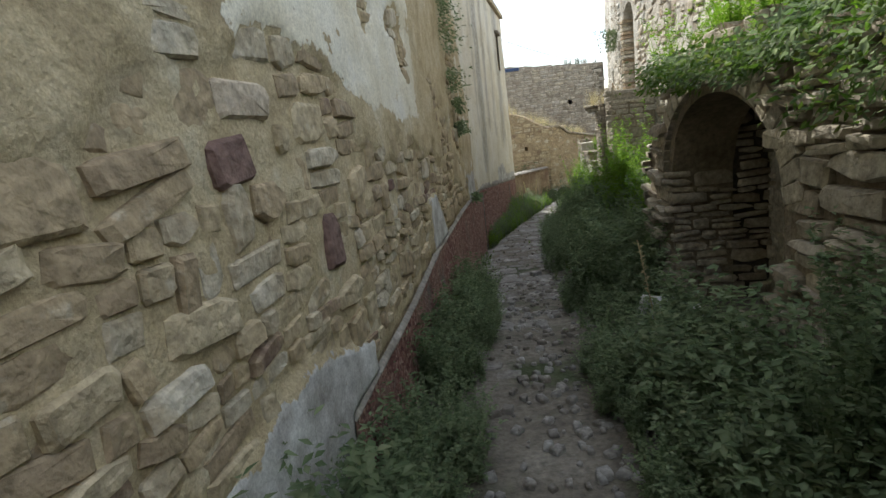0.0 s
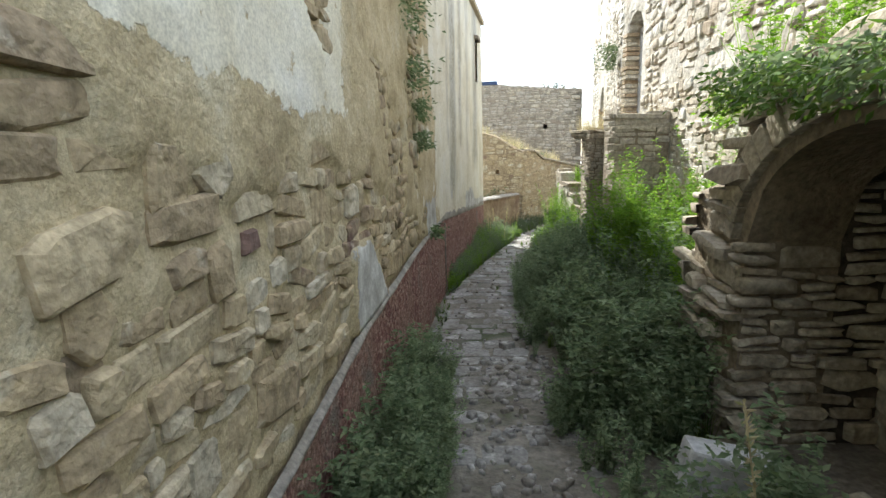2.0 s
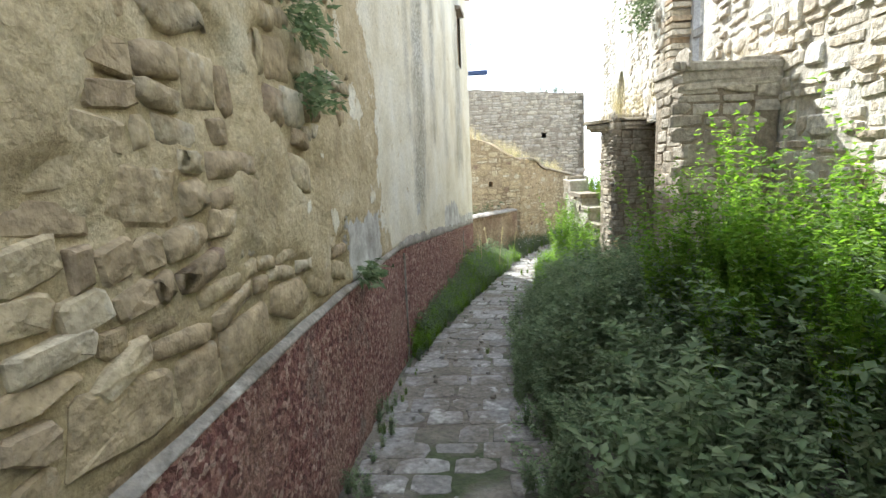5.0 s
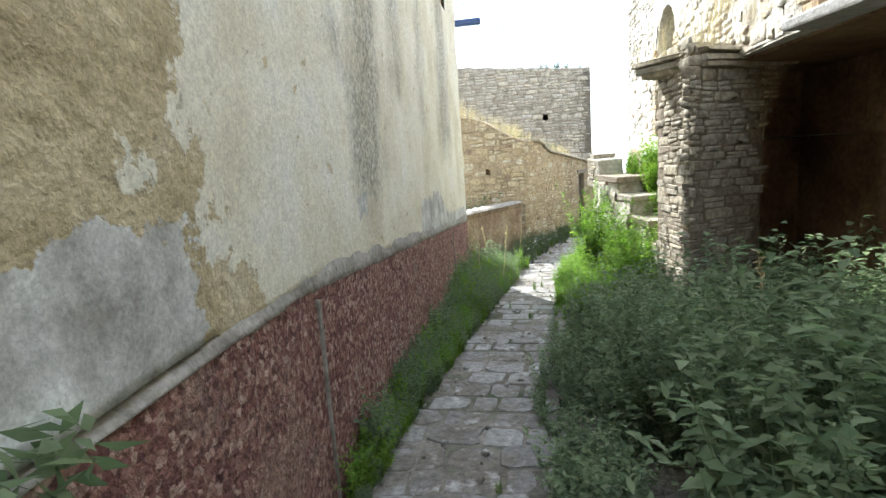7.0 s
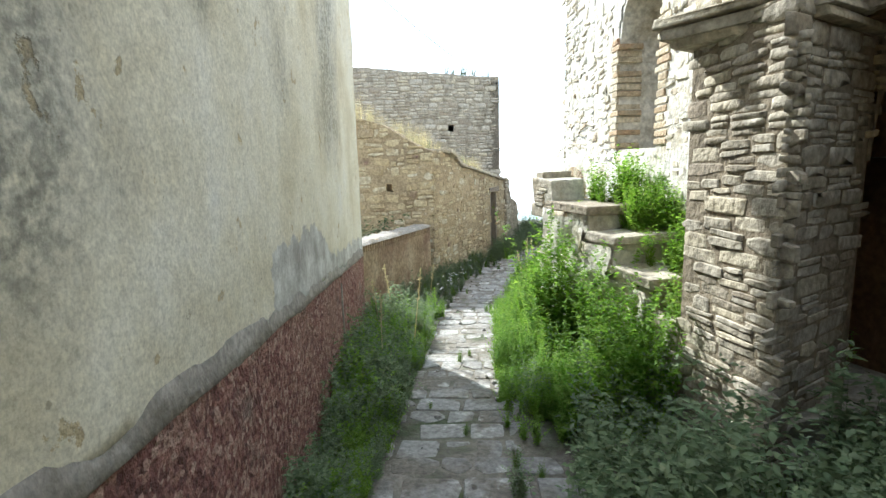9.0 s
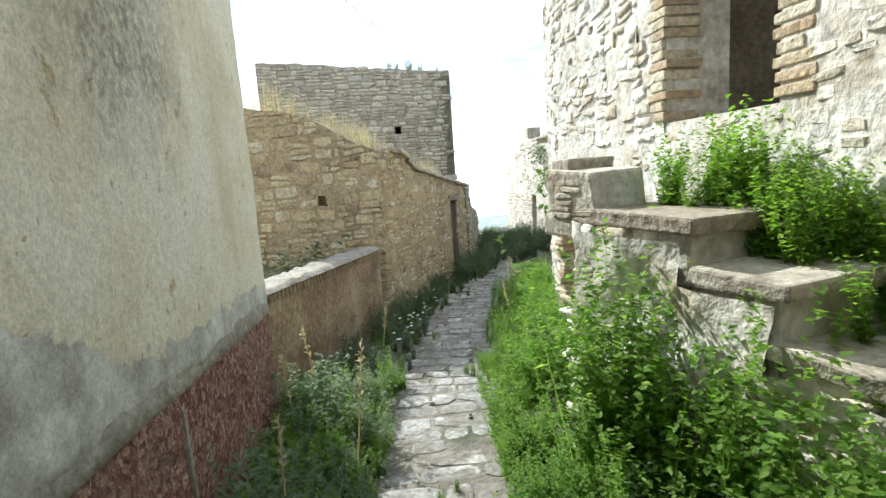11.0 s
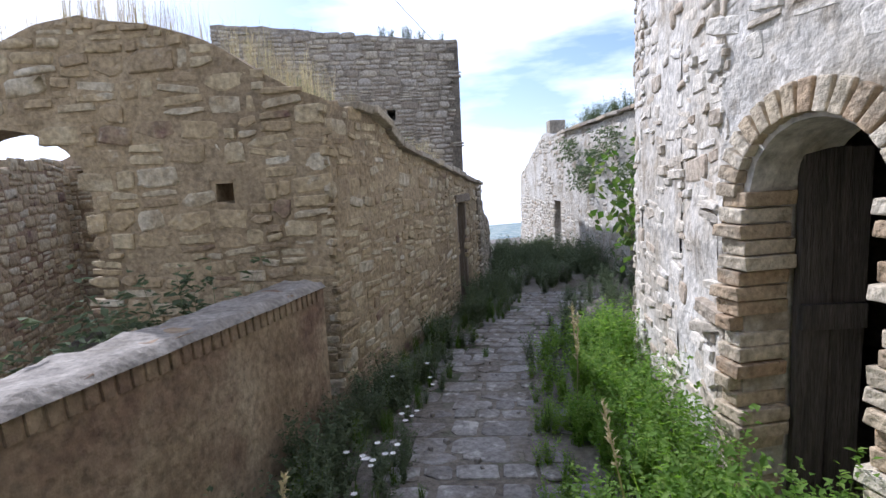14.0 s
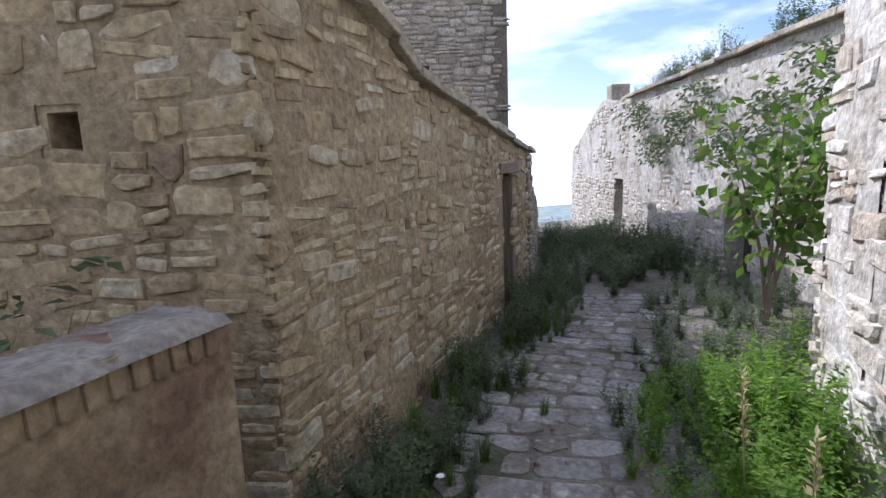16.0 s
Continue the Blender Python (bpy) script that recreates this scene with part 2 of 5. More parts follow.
def house_wall_material():
    """Three coats on one wall: sandy undercoat, flaking cream paint, grey cement repairs; and mould."""
    m = bpy.data.materials.new("flaking_house_plaster")
    m.use_nodes = True
    n, l = m.node_tree.nodes, m.node_tree.links
    bsdf, geo = n["Principled BSDF"], n.new("ShaderNodeNewGeometry")

    def noise_of(scale, detail=7.0, squash=1.0):
        t, mp = n.new("ShaderNodeTexNoise"), n.new("ShaderNodeMapping")
        mp.inputs["Scale"].default_value = (1, 1, squash)
        l.new(geo.outputs["Position"], mp.inputs["Vector"])
        l.new(mp.outputs["Vector"], t.inputs["Vector"])
        t.inputs["Scale"].default_value, t.inputs["Detail"].default_value, t.inputs["Roughness"].default_value = scale, detail, 0.62
        return t.outputs["Fac"]

    def calc(op, *args):
        t = n.new("ShaderNodeMath")
        t.operation = op
        for i, v in enumerate(args):
            if isinstance(v, (int, float)):
                t.inputs[i].default_value = v
            else:
                l.new(v, t.inputs[i])
        return t.outputs[0]

    def cut(v, a, b, top=1.0):
        t = n.new("ShaderNodeMapRange")
        t.inputs["From Min"].default_value, t.inputs["From Max"].default_value, t.inputs["To Max"].default_value = a, b, top
        l.new(v, t.inputs["Value"])
        return t.outputs["Result"]

    def ramp(v, stops):
        t = n.new("ShaderNodeValToRGB")
        while len(t.color_ramp.elements) < len(stops):
            t.color_ramp.elements.new(0.5)
        for e, (p, c) in zip(t.color_ramp.elements, stops):
            e.position, e.color = p, (*c, 1)
        l.new(v, t.inputs["Fac"])
        return t.outputs["Color"]

    def blend(f, a, b, how="MIX"):
        t = n.new("ShaderNodeMixRGB")
        t.blend_type = how
        for i, v in enumerate((f, a, b)):
            if isinstance(v, (int, float)):
                t.inputs[i].default_value = v
            elif isinstance(v, tuple):
                t.inputs[i].default_value = (*v, 1)
            else:
                l.new(v, t.inputs[i])
        return t.outputs["Color"]

    def layer(name):
        t = n.new("ShaderNodeAttribute")
        t.attribute_name = name
        return t.outputs["Fac"]

    rag = calc("ADD", calc("MULTIPLY_ADD", noise_of(3.2, 9), 1.1, -0.55), calc("MULTIPLY_ADD", noise_of(22, 4), 0.3, -0.15))
    chips = cut(noise_of(8.5, 8), 0.64, 0.67)
    coat = calc("MULTIPLY", cut(calc("ADD", layer("coat"), rag), 0.49, 0.525), calc("SUBTRACT", 1.0, chips))
    cement = cut(calc("ADD", layer("cement"), calc("MULTIPLY", rag, 0.9)), 0.5, 0.53)
    mould = calc("MULTIPLY", cut(calc("ADD", layer("mould"), calc("MULTIPLY_ADD", noise_of(4.5, 12, 0.55), 1.5, -0.75)), 0.34, 0.98, 0.75), cut(noise_of(30, 6), 0.3, 0.6))
    col = ramp(noise_of(3.0), [(0.3, (0.34, 0.275, 0.165)), (0.45, (0.47, 0.39, 0.24)), (0.57, (0.54, 0.46, 0.30)), (0.7, (0.60, 0.55, 0.41))])
    col = blend(cut(noise_of(2.1, 9), 0.56, 0.68, 0.5), col, (0.40, 0.355, 0.26))
    cream = ramp(noise_of(1.6), [(0.32, (0.58, 0.53, 0.39)), (0.46, (0.68, 0.64, 0.51)), (0.57, (0.73, 0.70, 0.59)), (0.7, (0.75, 0.735, 0.67))])
    col = blend(coat, col, cream)
    grey = ramp(noise_of(4.0), [(0.36, (0.34, 0.325, 0.30)), (0.5, (0.50, 0.495, 0.47)), (0.62, (0.68, 0.685, 0.66))])
    col = blend(cement, col, grey)
    col = blend(mould, col, (0.13, 0.13, 0.115))
    col = blend(cut(noise_of(13, 5), 0.68, 0.71, 0.6), col, (0.27, 0.23, 0.16))
    col = blend(1.0, col, ramp(noise_of(34, 4), [(0.3, (0.82, 0.82, 0.82)), (0.7, (1.08, 1.08, 1.08))]), "MULTIPLY")
    col = blend(1.0, col, ramp(noise_of(90, 3), [(0.34, (0.82, 0.82, 0.82)), (0.6, (1.08, 1.08, 1.08))]), "MULTIPLY")
    l.new(col, bsdf.inputs["Base Color"])
    bsdf.inputs["Roughness"].default_value, bsdf.inputs["Specular IOR Level"].default_value = 0.92, 0.25
    rough = calc("MULTIPLY", calc("SUBTRACT", 1.3, calc("MAXIMUM", coat, cement)), calc("ADD", noise_of(18, 6), noise_of(5, 6)))
    bp = n.new("ShaderNodeBump")
    bp.inputs["Strength"].default_value, bp.inputs["Distance"].default_value = 0.8, 0.02
    l.new(calc("ADD", rough, calc("MULTIPLY", calc("MAXIMUM", coat, cement), 1.1)), bp.inputs["Height"])
    l.new(bp.outputs["Normal"], bsdf.inputs["Normal"])
    return m


M_HOUSEWALL = house_wall_material()


# ---- small tools ----
def raw(name, V, F, material, smooth=False):
    me = bpy.data.meshes.new(name)
    me.from_pydata([tuple(v) for v in V], [], [tuple(f) for f in F])
    me.materials.append(material)
    if smooth:
        me.polygons.foreach_set("use_smooth", [True] * len(me.polygons))
    me.update()
    return me


def fast(name, V, T, material):
    """A mesh from an array of points and an array of triangles."""
    me = bpy.data.meshes.new(name)
    me.vertices.add(len(V))
    me.vertices.foreach_set("co", np.asarray(V, np.float32).ravel())
    me.loops.add(3 * len(T))
    me.loops.foreach_set("vertex_index", np.asarray(T, np.int32).ravel())
    me.polygons.add(len(T))
    me.polygons.foreach_set("loop_start", np.arange(0, 3 * len(T), 3, dtype=np.int32))
    me.polygons.foreach_set("loop_total", np.full(len(T), 3, np.int32))
    me.materials.append(material)
    me.update()
    me.validate()
    return me


def under(ob, parent):
    ob.parent = parent
    return ob


def part(name, bm, material, parent, label=""):
    me = bpy.data.meshes.new(name)
    bm.to_mesh(me)
    bm.free()
    me.materials.append(material)
    ob = under(new(name, me), parent)
    return tagged(ob, label) if label else ob


def block(size, m=None, bevel=0.012, wobble=0.0):
    """A worn block: bevelled box with uneven corners, centred on x and y, standing on z=0."""
    bm = bmesh.new()
    bmesh.ops.create_cube(bm, size=1.0)
    for v in bm.verts:
        v.co = Vector((v.co.x * size[0], v.co.y * size[1], (v.co.z + 0.5) * size[2])) + Vector([random.uniform(-wobble, wobble) for _ in range(3)])
    if bevel:
        bmesh.ops.bevel(bm, geom=bm.edges[:], offset=bevel, segments=2, affect="EDGES", profile=0.6)
    if m is not None:
        bm.transform(m)
    return bm


class Frame:
    """A wall's own axes: s along it from p0 to p1, d out of its face, z up."""

    def __init__(self, p0, p1, flip=False):
        self.p, e = Vector((*p0, 0)), Vector((*p1, 0)) - Vector((*p0, 0))
        self.length, self.u = e.length, e.normalized()
        self.n = Vector((self.u.y, -self.u.x, 0)) * (-1 if flip else 1)

    def at(self, s, d, z):
        q = self.p + self.u * s + self.n * d
        return Vector((q.x, q.y, z))

    def matrix(self, s, d, z):
        """x along, y out, z up."""
        q = self.at(s, d, z)
        return Matrix(((self.u.x, self.n.x, 0, q.x), (self.u.y, self.n.y, 0, q.y), (0, 0, 1, q.z), (0, 0, 0, 1)))


def column_wall(name, fr, stations, intervals, thick, material, rough_top=0.0):
    """A thick wall built of upright slices; intervals(s) gives the solid stretches of height at s, piece by piece."""
    V, F = [], []
    for (a, b) in zip(stations[:-1], stations[1:]):
        mid = intervals((a + b) / 2)
        ia, ib = intervals(a + 1e-4), intervals(b - 1e-4)
        if not (len(ia) == len(ib) == len(mid)):
            ia = ib = mid
        for (la, ha), (lb, hb) in zip(ia, ib):
            k = len(V)
            na = rough_top * noise.noise((a * 3.1, 7.7, fr.p.x)) if rough_top else 0
            nb = rough_top * noise.noise((b * 3.1, 7.7, fr.p.x)) if rough_top else 0
            for s, lo, hi, j in ((a, la, ha, na), (b, lb, hb, nb)):
                for d in (0, -thick):
                    V += [fr.at(s, d, lo), fr.at(s, d, hi + j)]
            F += [(k, k + 1, k + 5, k + 4), (k + 2, k + 6, k + 7, k + 3), (k + 1, k + 3, k + 7, k + 5), (k, k + 4, k + 6, k + 2), (k, k + 2, k + 3, k + 1), (k + 4, k + 5, k + 7, k + 6)]
    me = raw(name, V, F, material)
    bm = bmesh.new()
    bm.from_mesh(me)
    bmesh.ops.remove_doubles(bm, verts=bm.verts[:], dist=1e-4)
    bm.to_mesh(me)
    bm.free()
    return new(name, me)


def steps(a, b, d=0.25, extra=()):
    n = max(1, int(round((b - a) / d)))
    return sorted(set([round(a + (b - a) * i / n, 4) for i in range(n + 1)] + [round(e, 4) for e in extra]))


# stone shapes of unit size: x along, z up, y out of the wall
def stone_shape(seed, chip):
    """A roughly squared stone with worn corners and an uneven, slightly domed face."""
    rnd = random.Random(seed)
    n, V, F, pts = 9, [], [], []
    for cx, cz in ((1, 1), (-1, 1), (-1, -1), (1, -1)):
        k = rnd.uniform(0.04, chip)
        one = (cx * (0.5 - rnd.uniform(0, 0.06)), cz * (0.5 - k))
        two = (cx * (0.5 - k * rnd.uniform(0.5, 1.3)), cz * (0.5 - rnd.uniform(0, 0.07)))
        pts += [one, two] if cx * cz > 0 else [two, one]
    pts.append((0.5 + rnd.uniform(-0.06, 0.03), rnd.uniform(-0.12, 0.12)))
    slope = (rnd.uniform(-0.25, 0.25), rnd.uniform(-0.25, 0.2))
    for inset, depth in ((1.0, -0.8), (0.96, 0.55), (0.80, 0.82)):
        for x, z in pts:
            V.append((x * inset, depth + ((slope[0] * x + slope[1] * z + rnd.uniform(-0.06, 0.06)) if depth > 0 else 0), z * inset))
    V.append((rnd.uniform(-0.15, 0.15), sum(v[1] for v in V[2 * n:]) / n + rnd.uniform(0.0, 0.1), rnd.uniform(-0.1, 0.1)))
    for k in (0, n):
        for i in range(n):
            j = (i + 1) % n
            F += [(k + i, k + n + i, k + j), (k + j, k + n + i, k + n + j)]
    F += [(2 * n + i, 3 * n, 2 * n + (i + 1) % n) for i in range(n)]
    return np.array(V), np.array(F)


SHAPES = [stone_shape(11 + i, 0.20 + 0.08 * (i % 4)) for i in range(22)]
shape_meshes = {}


def shape_mesh(i, material):
    key = (i, material.name)
    if key not in shape_meshes:
        shape_meshes[key] = raw("stone", SHAPES[i][0], SHAPES[i][1], material)
    return shape_meshes[key]


def rubble(fr, s0, s1, z0, z1, keep, course=(0.09, 0.2), width=(0.12, 0.42), proud=(0.025, 0.06), gap=0.012, seed=1, tilt=0.06, base=None):
    """Stones in rough courses: matrices and shape numbers."""
    rnd, out = random.Random(seed), []
    z = z0
    while z < z1:
        h = rnd.uniform(*course)
        s = s0 - rnd.uniform(0, width[0])
        while s < s1:
            w = rnd.uniform(*width) * (0.7 + 0.5 * h / course[1])
            cells = [(z, h)]
            if rnd.random() < 0.45 and h > 0.55 * course[1]:
                c = rnd.uniform(0.4, 0.6)
                cells = [(z, h * c), (z + h * c, h * (1 - c))]
            for cz, ch in cells:
                mz = cz + ch / 2 + 0.04 * math.sin(1.7 * s + 3 * seed) + 0.02 * math.sin(5.3 * s + 2.1 * cz) + (base(s + w / 2) if base else 0.0)
                if keep(s + w / 2, mz):
                    m = fr.matrix(s + w / 2, -0.004, mz) @ Matrix.Rotation(rnd.gauss(0, tilt), 4, "Y") @ Matrix.Diagonal((max(0.04, w - gap), rnd.uniform(*proud), max(0.03, ch - gap), 1))
                    out.append((m, rnd.randrange(len(SHAPES))))
            s += w
        z += h
    return out


def lay(stones, parent, material, name="stone", parts=0, near=None):
    """The nearest stones become parts of the wall, the rest one joined part."""
    if near is not None:
        stones = sorted(stones, key=lambda q: (q[0].translation - Vector(near)).length)
    for m, i in stones[:parts]:
        ob = under(new(name, shape_mesh(i, material)), parent)
        ob.matrix_basis = m
    rest = stones[parts:]
    if rest:
        V, T, k = [], [], 0
        for m, i in rest:
            a = np.array(m)
            v = SHAPES[i][0] @ a[:3, :3].T + a[:3, 3]
            V.append(v), T.append(SHAPES[i][1] + k)
            k += len(v)
        ob = under(new("stonework", fast("stonework", np.concatenate(V), np.concatenate(T), material)), parent)
        tagged(ob, "small irregular stones set in mortar", kind="stuff")


def mortar_skin(fr, s0, s1, z0, z1, fn, parent, material, amp=0.02, d=0.07, label="uneven lime mortar between the stones"):
    """A lumpy coat of mortar in front of a wall's face, from which the stones stand out."""
    ss, zs = np.arange(s0, s1 + d / 2, d), np.arange(z0, z1 + d / 2, d)
    V = [fr.at(s, 0.004 + amp * max(0.0, 0.45 + noise.fractal((s * 2.6 + fr.p.x, z * 2.6, fr.p.y), 1.0, 2.0, 5)), z) for z in zs for s in ss]
    n, F = len(ss), []
    inside = lambda s, z: any(lo < z < hi for lo, hi in fn(s))
    for j in range(len(zs) - 1):
        for i in range(n - 1):
            if inside(ss[i], zs[j]) and inside(ss[i + 1], zs[j]) and inside(ss[i], zs[j + 1]) and inside(ss[i + 1], zs[j + 1]):
                F.append((j * n + i, j * n + i + 1, (j + 1) * n + i + 1, (j + 1) * n + i))
    return under(tagged(new("mortar_coat", raw("mortar_coat", V, F, material, True)), label), parent)


def lerp(x, table):
    return float(np.interp(x, [q[0] for q in table], [q[1] for q in table]))


# ---- ground ----
PATH = [(-4, -0.1), (0, 0.25), (3.3, 0.42), (4.7, 0.70), (7, 0.97), (8.7, 1.25), (9.9, 1.48), (12.9, 2.6), (14.7, 3.35), (15.5, 3.62), (18, 4.9), (19.8, 6.0), (22, 8.0), (26, 10.4), (34, 14.0)]
BANK = [(-4, 0.1), (4.6, 0.1), (5.6, 0.55), (8.0, 0.65), (9.0, 0.25), (11.0, 0.15), (12.5, 0.1), (40, 0.0)]


def path_x(y):
    return lerp(y, PATH)


def ground_z(x, y):
    z = -0.065 * y
    off = x - path_x(y) - 0.6
    if off > 0 and y < 16:
        z += lerp(y, BANK) * min(1.0, off / 1.3)
    r = math.hypot(x - 6, y - 14)
    if r > 24:
        z -= min(150.0, 0.3 * (r - 24) * min(1.0, (r - 24) / 20))
    if abs(x - path_x(y)) > 0.45 or r > 14:
        z += 0.05 * noise.noise((x * 1.3, y * 1.3, 0.2))
    return z


def grown(a, b, d, far):
    q = list(np.arange(a, b, d))
    lo, hi, g = [a], [q[-1]], d
    while hi[-1] < far:
        g *= 1.3
        lo.append(lo[-1] - g), hi.append(hi[-1] + g)
    return lo[:0:-1] + q + hi[1:]


gx, gy = grown(-3.0, 15.0, 0.16, 4000), grown(-5.0, 34.0, 0.16, 4000)
V = [(x, y, ground_z(x, y)) for y in gy for x in gx]
nx = len(gx)
F = [(j * nx + i, j * nx + i + 1, (j + 1) * nx + i + 1, (j + 1) * nx + i) for j in range(len(gy) - 1) for i in range(nx - 1)]
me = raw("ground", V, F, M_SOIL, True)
me.materials.append(M_HAZY_FIELD)
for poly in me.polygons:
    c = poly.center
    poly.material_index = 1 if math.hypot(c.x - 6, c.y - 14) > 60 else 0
ground = tagged(new("ground", me), "bare trodden soil falling away to a valley tinted blue-green for haze", "ground", kind="structure")

# ---- the long plastered house beside the path ----
LP = [(-1.74, -4.0), (0.76, 9.4), (2.33, 15.6)]
LA, LB = Frame(LP[0], LP[1]), Frame(LP[1], LP[2])
PLINTH = [(-4, 0.2), (2.3, 0.30), (3.7, 0.36), (4.8, 0.48), (7.0, 0.53), (9.2, 0.49), (15.6, -0.06)]
house_top = 4.35


# Unseen wall top, raised 1.15 m past the roof edge to shade the cellar.
def left_wall_a(s):
    return [(-1.2, house_top + 1.15)]


def left_wall_b(s):
    return [(-1.6, 2.9), (3.75, house_top)] if 4.85 < s < 5.25 else [(-1.6, house_top)]


wall_left = tagged(column_wall("wall_left", LA, steps(0, LA.length, 1.0), left_wall_a, 0.55, M_MORTAR), "old house wall of yellow sandstone under crumbling cream plaster", "wall", kind="structure")
wall_left_end = tagged(column_wall("wall_left_end", LB, steps(0, LB.length, 0.5, (4.85, 5.25)), left_wall_b, 0.55, M_MORTAR), "old house wall with stained cream plaster and a slit window", "wall", kind="structure")
LC = Frame(LP[2], (LP[2][0] - 4.85, LP[2][1] + 1.25))
wall_left_back = tagged(column_wall("wall_left_back", LC, [0.56, 5.0], lambda s: [(-1.6, house_top)], 0.5, M_PLASTER), "plain plastered end wall of the house", "wall", kind="structure")
roof_left = tagged(new("roof_left", raw("roof_left", [LA.at(0, .12, house_top), LA.at(LA.length, .12, house_top), LB.at(LB.length, .12, house_top), LC.at(5, 0, house_top + .9), LA.at(0, -5, house_top + .9),
    LA.at(0, .12, house_top + .1), LA.at(LA.length, .12, house_top + .1), LB.at(LB.length, .12, house_top + .1), LC.at(5, 0, house_top + 1.0), LA.at(0, -5, house_top + 1.0)],
    [(0, 1, 2, 3, 4), (9, 8, 7, 6, 5), (0, 5, 6, 1), (1, 6, 7, 2), (2, 7, 8, 3), (3, 8, 9, 4), (4, 9, 5, 0)], M_BRICK)), "low tiled roof edge", "roof", kind="structure")

EDGE = [(-4, 1.5), (1.2, 1.75), (1.57, 1.84), (1.88, 1.96), (2.06, 2.01), (2.42, 2.02), (2.66, 1.99), (2.86, 1.8), (3.1, 1.55), (3.64, 1.48), (5.28, 1.43), (5.7, 1.2), (7.3, 0.75), (8.3, 0.6), (9.2, 0.3), (9.8, -2), (16, -3)]


def box_depth(y, z, y0, y1, z0, z1):
    return min(y - y0, y1 - y, z - z0, z1 - z)


def cement_at(y, z):
    """Above a half: a grey cement repair covers the wall."""
    d = max(box_depth(y, z, 7.72, 8.6, 0.4, 0.9), box_depth(y, z, 4.75, lerp(z, [(0.5, 5.6), (1.0, 5.2)]), 0.3, 1.0),
            box_depth(y, z, 1.2, 2.75, -0.2, lerp(y, [(1.2, 0.62), (2.0, 0.74), (2.75, 0.5)])), box_depth(y, z, 11.95, 17, -1.0, lerp(y, [(11.9, 0.6), (13.1, 0.62), (13.6, 0.32), (15.6, 0.16)])),
            box_depth(y, z, 10.2, 10.35, 0.71, 0.8) + 0.02)
    return max(0.0, min(1.0, 0.5 + 3.0 * d))


def coat_at(y, z):
    """Above a half: the cream paint coat holds."""
    d = min((y - 1.9) / 0.5, (4.75 - y) / 0.6, (z - lerp(y, [(1.9, 2.0), (2.66, 2.0), (3.3, 1.78), (4.7, 1.73)])) / 0.3)
    d = max(d, (y - lerp(z, [(0.5, 9.05), (0.9, 8.7), (1.2, 8.6), (1.5, 8.65), (2.5, 8.3), (4.3, 7.8)])) / 0.9)
    if 6.6 < y < 9.2:
        d = max(d, 0.9 * noise.fractal((y * 2.1, z * 2.1, 14.0), 1.0, 2.0, 4) - 0.42)
    return max(0.0, min(1.0, 0.5 + 0.9 * d))


def mould_at(y, z):
    """Black mould running down from the eaves in a few broad streaks."""
    f = 0.0
    for yc, w, low, k in ((10.45, 0.42, 0.45, 1.0), (11.3, 0.28, 1.15, 0.85), (9.9, 0.2, 1.2, 0.7), (12.3, 0.3, 0.9, 0.7), (13.75, 0.6, 0.75, 1.0), (8.9, 0.2, 1.2, 0.4)):
        f = max(f, k * math.exp(-((y - yc - 0.06 * z) / w) ** 2) * max(0.0, min(1.0, (z - low) / 0.5)))
    return f


def plaster_mask(y, z):
    """Above 0: plaster holds."""
    m = (z - lerp(y, EDGE)) / 0.5
    rag = noise.fractal((y * 1.6, z * 1.6, 3.0), 1.0, 2.0, 5)
    m += 0.55 * rag
    if 3.2 < y < 9.4:
        m = min(m, 0.45 + 1.5 * noise.fractal((y * 1.1, z * 1.1, 9.0), 1.0, 2.0, 5) + 0.4 * max(0, z - 1.6))
    m = min(m, (abs(y - 7.0 - 0.1 * z) - 0.38) * 4 + 1.2 * rag + max(0, (1.5 - z) * 4))
    if y > 7.8:
        m = max(m, min(0.9, (y - 7.6) * 0.7) + 0.5 * rag)
    if y > 10:
        m = max(m, 0.35 + 0.9 * rag)
    return max(m, (cement_at(y, z) - 0.4) * 2.0)


def plaster_sheet(fr, y_of, s0, s1, z0, z1, d, hole=None):
    ss, zs = np.arange(s0, s1 + d / 2, d), np.arange(z0, z1 + d / 2, d)
    V, F, layers = [], [], {"coat": [], "cement": [], "mould": []}
    for z in zs:
        for s in ss:
            y = y_of(s)
            m = plaster_mask(y, z)
            bare = 0.010 + 0.016 * noise.fractal((y * 5, z * 5, 11), 1.0, 2.0, 4)
            lift = max(bare, min(1.0, m * 3.5 + 0.4) * 0.042 + 0.010 * noise.noise((y * 2, z * 2, 5)) + (0.004 if y > 8.6 else 0.011) * noise.fractal((y * 4, z * 4, 2), 1.0, 2.0, 4))
            if z < lerp(y, PLINTH) + 0.02 and y > 2.3:
                lift = -0.03
            V.append(fr.at(s, lift, z))
            layers["coat"].append(coat_at(y, z) if m > 0.05 or y > 8 else 0.0)
            layers["cement"].append(cement_at(y, z))
            layers["mould"].append(mould_at(y, z))
    n = len(ss)
    for j in range(len(zs) - 1):
        for i in range(n - 1):
            sc, zc = ss[i] + d / 2, zs[j] + d / 2
            if hole and hole(sc, zc):
                continue
            F.append((j * n + i, j * n + i + 1, (j + 1) * n + i + 1, (j + 1) * n + i))
    me_ = raw("plaster", V, F, M_HOUSEWALL, True)
    for key, values in layers.items():
        me_.attributes.new(key, "FLOAT", "POINT").data.foreach_set("value", values)
    return me_


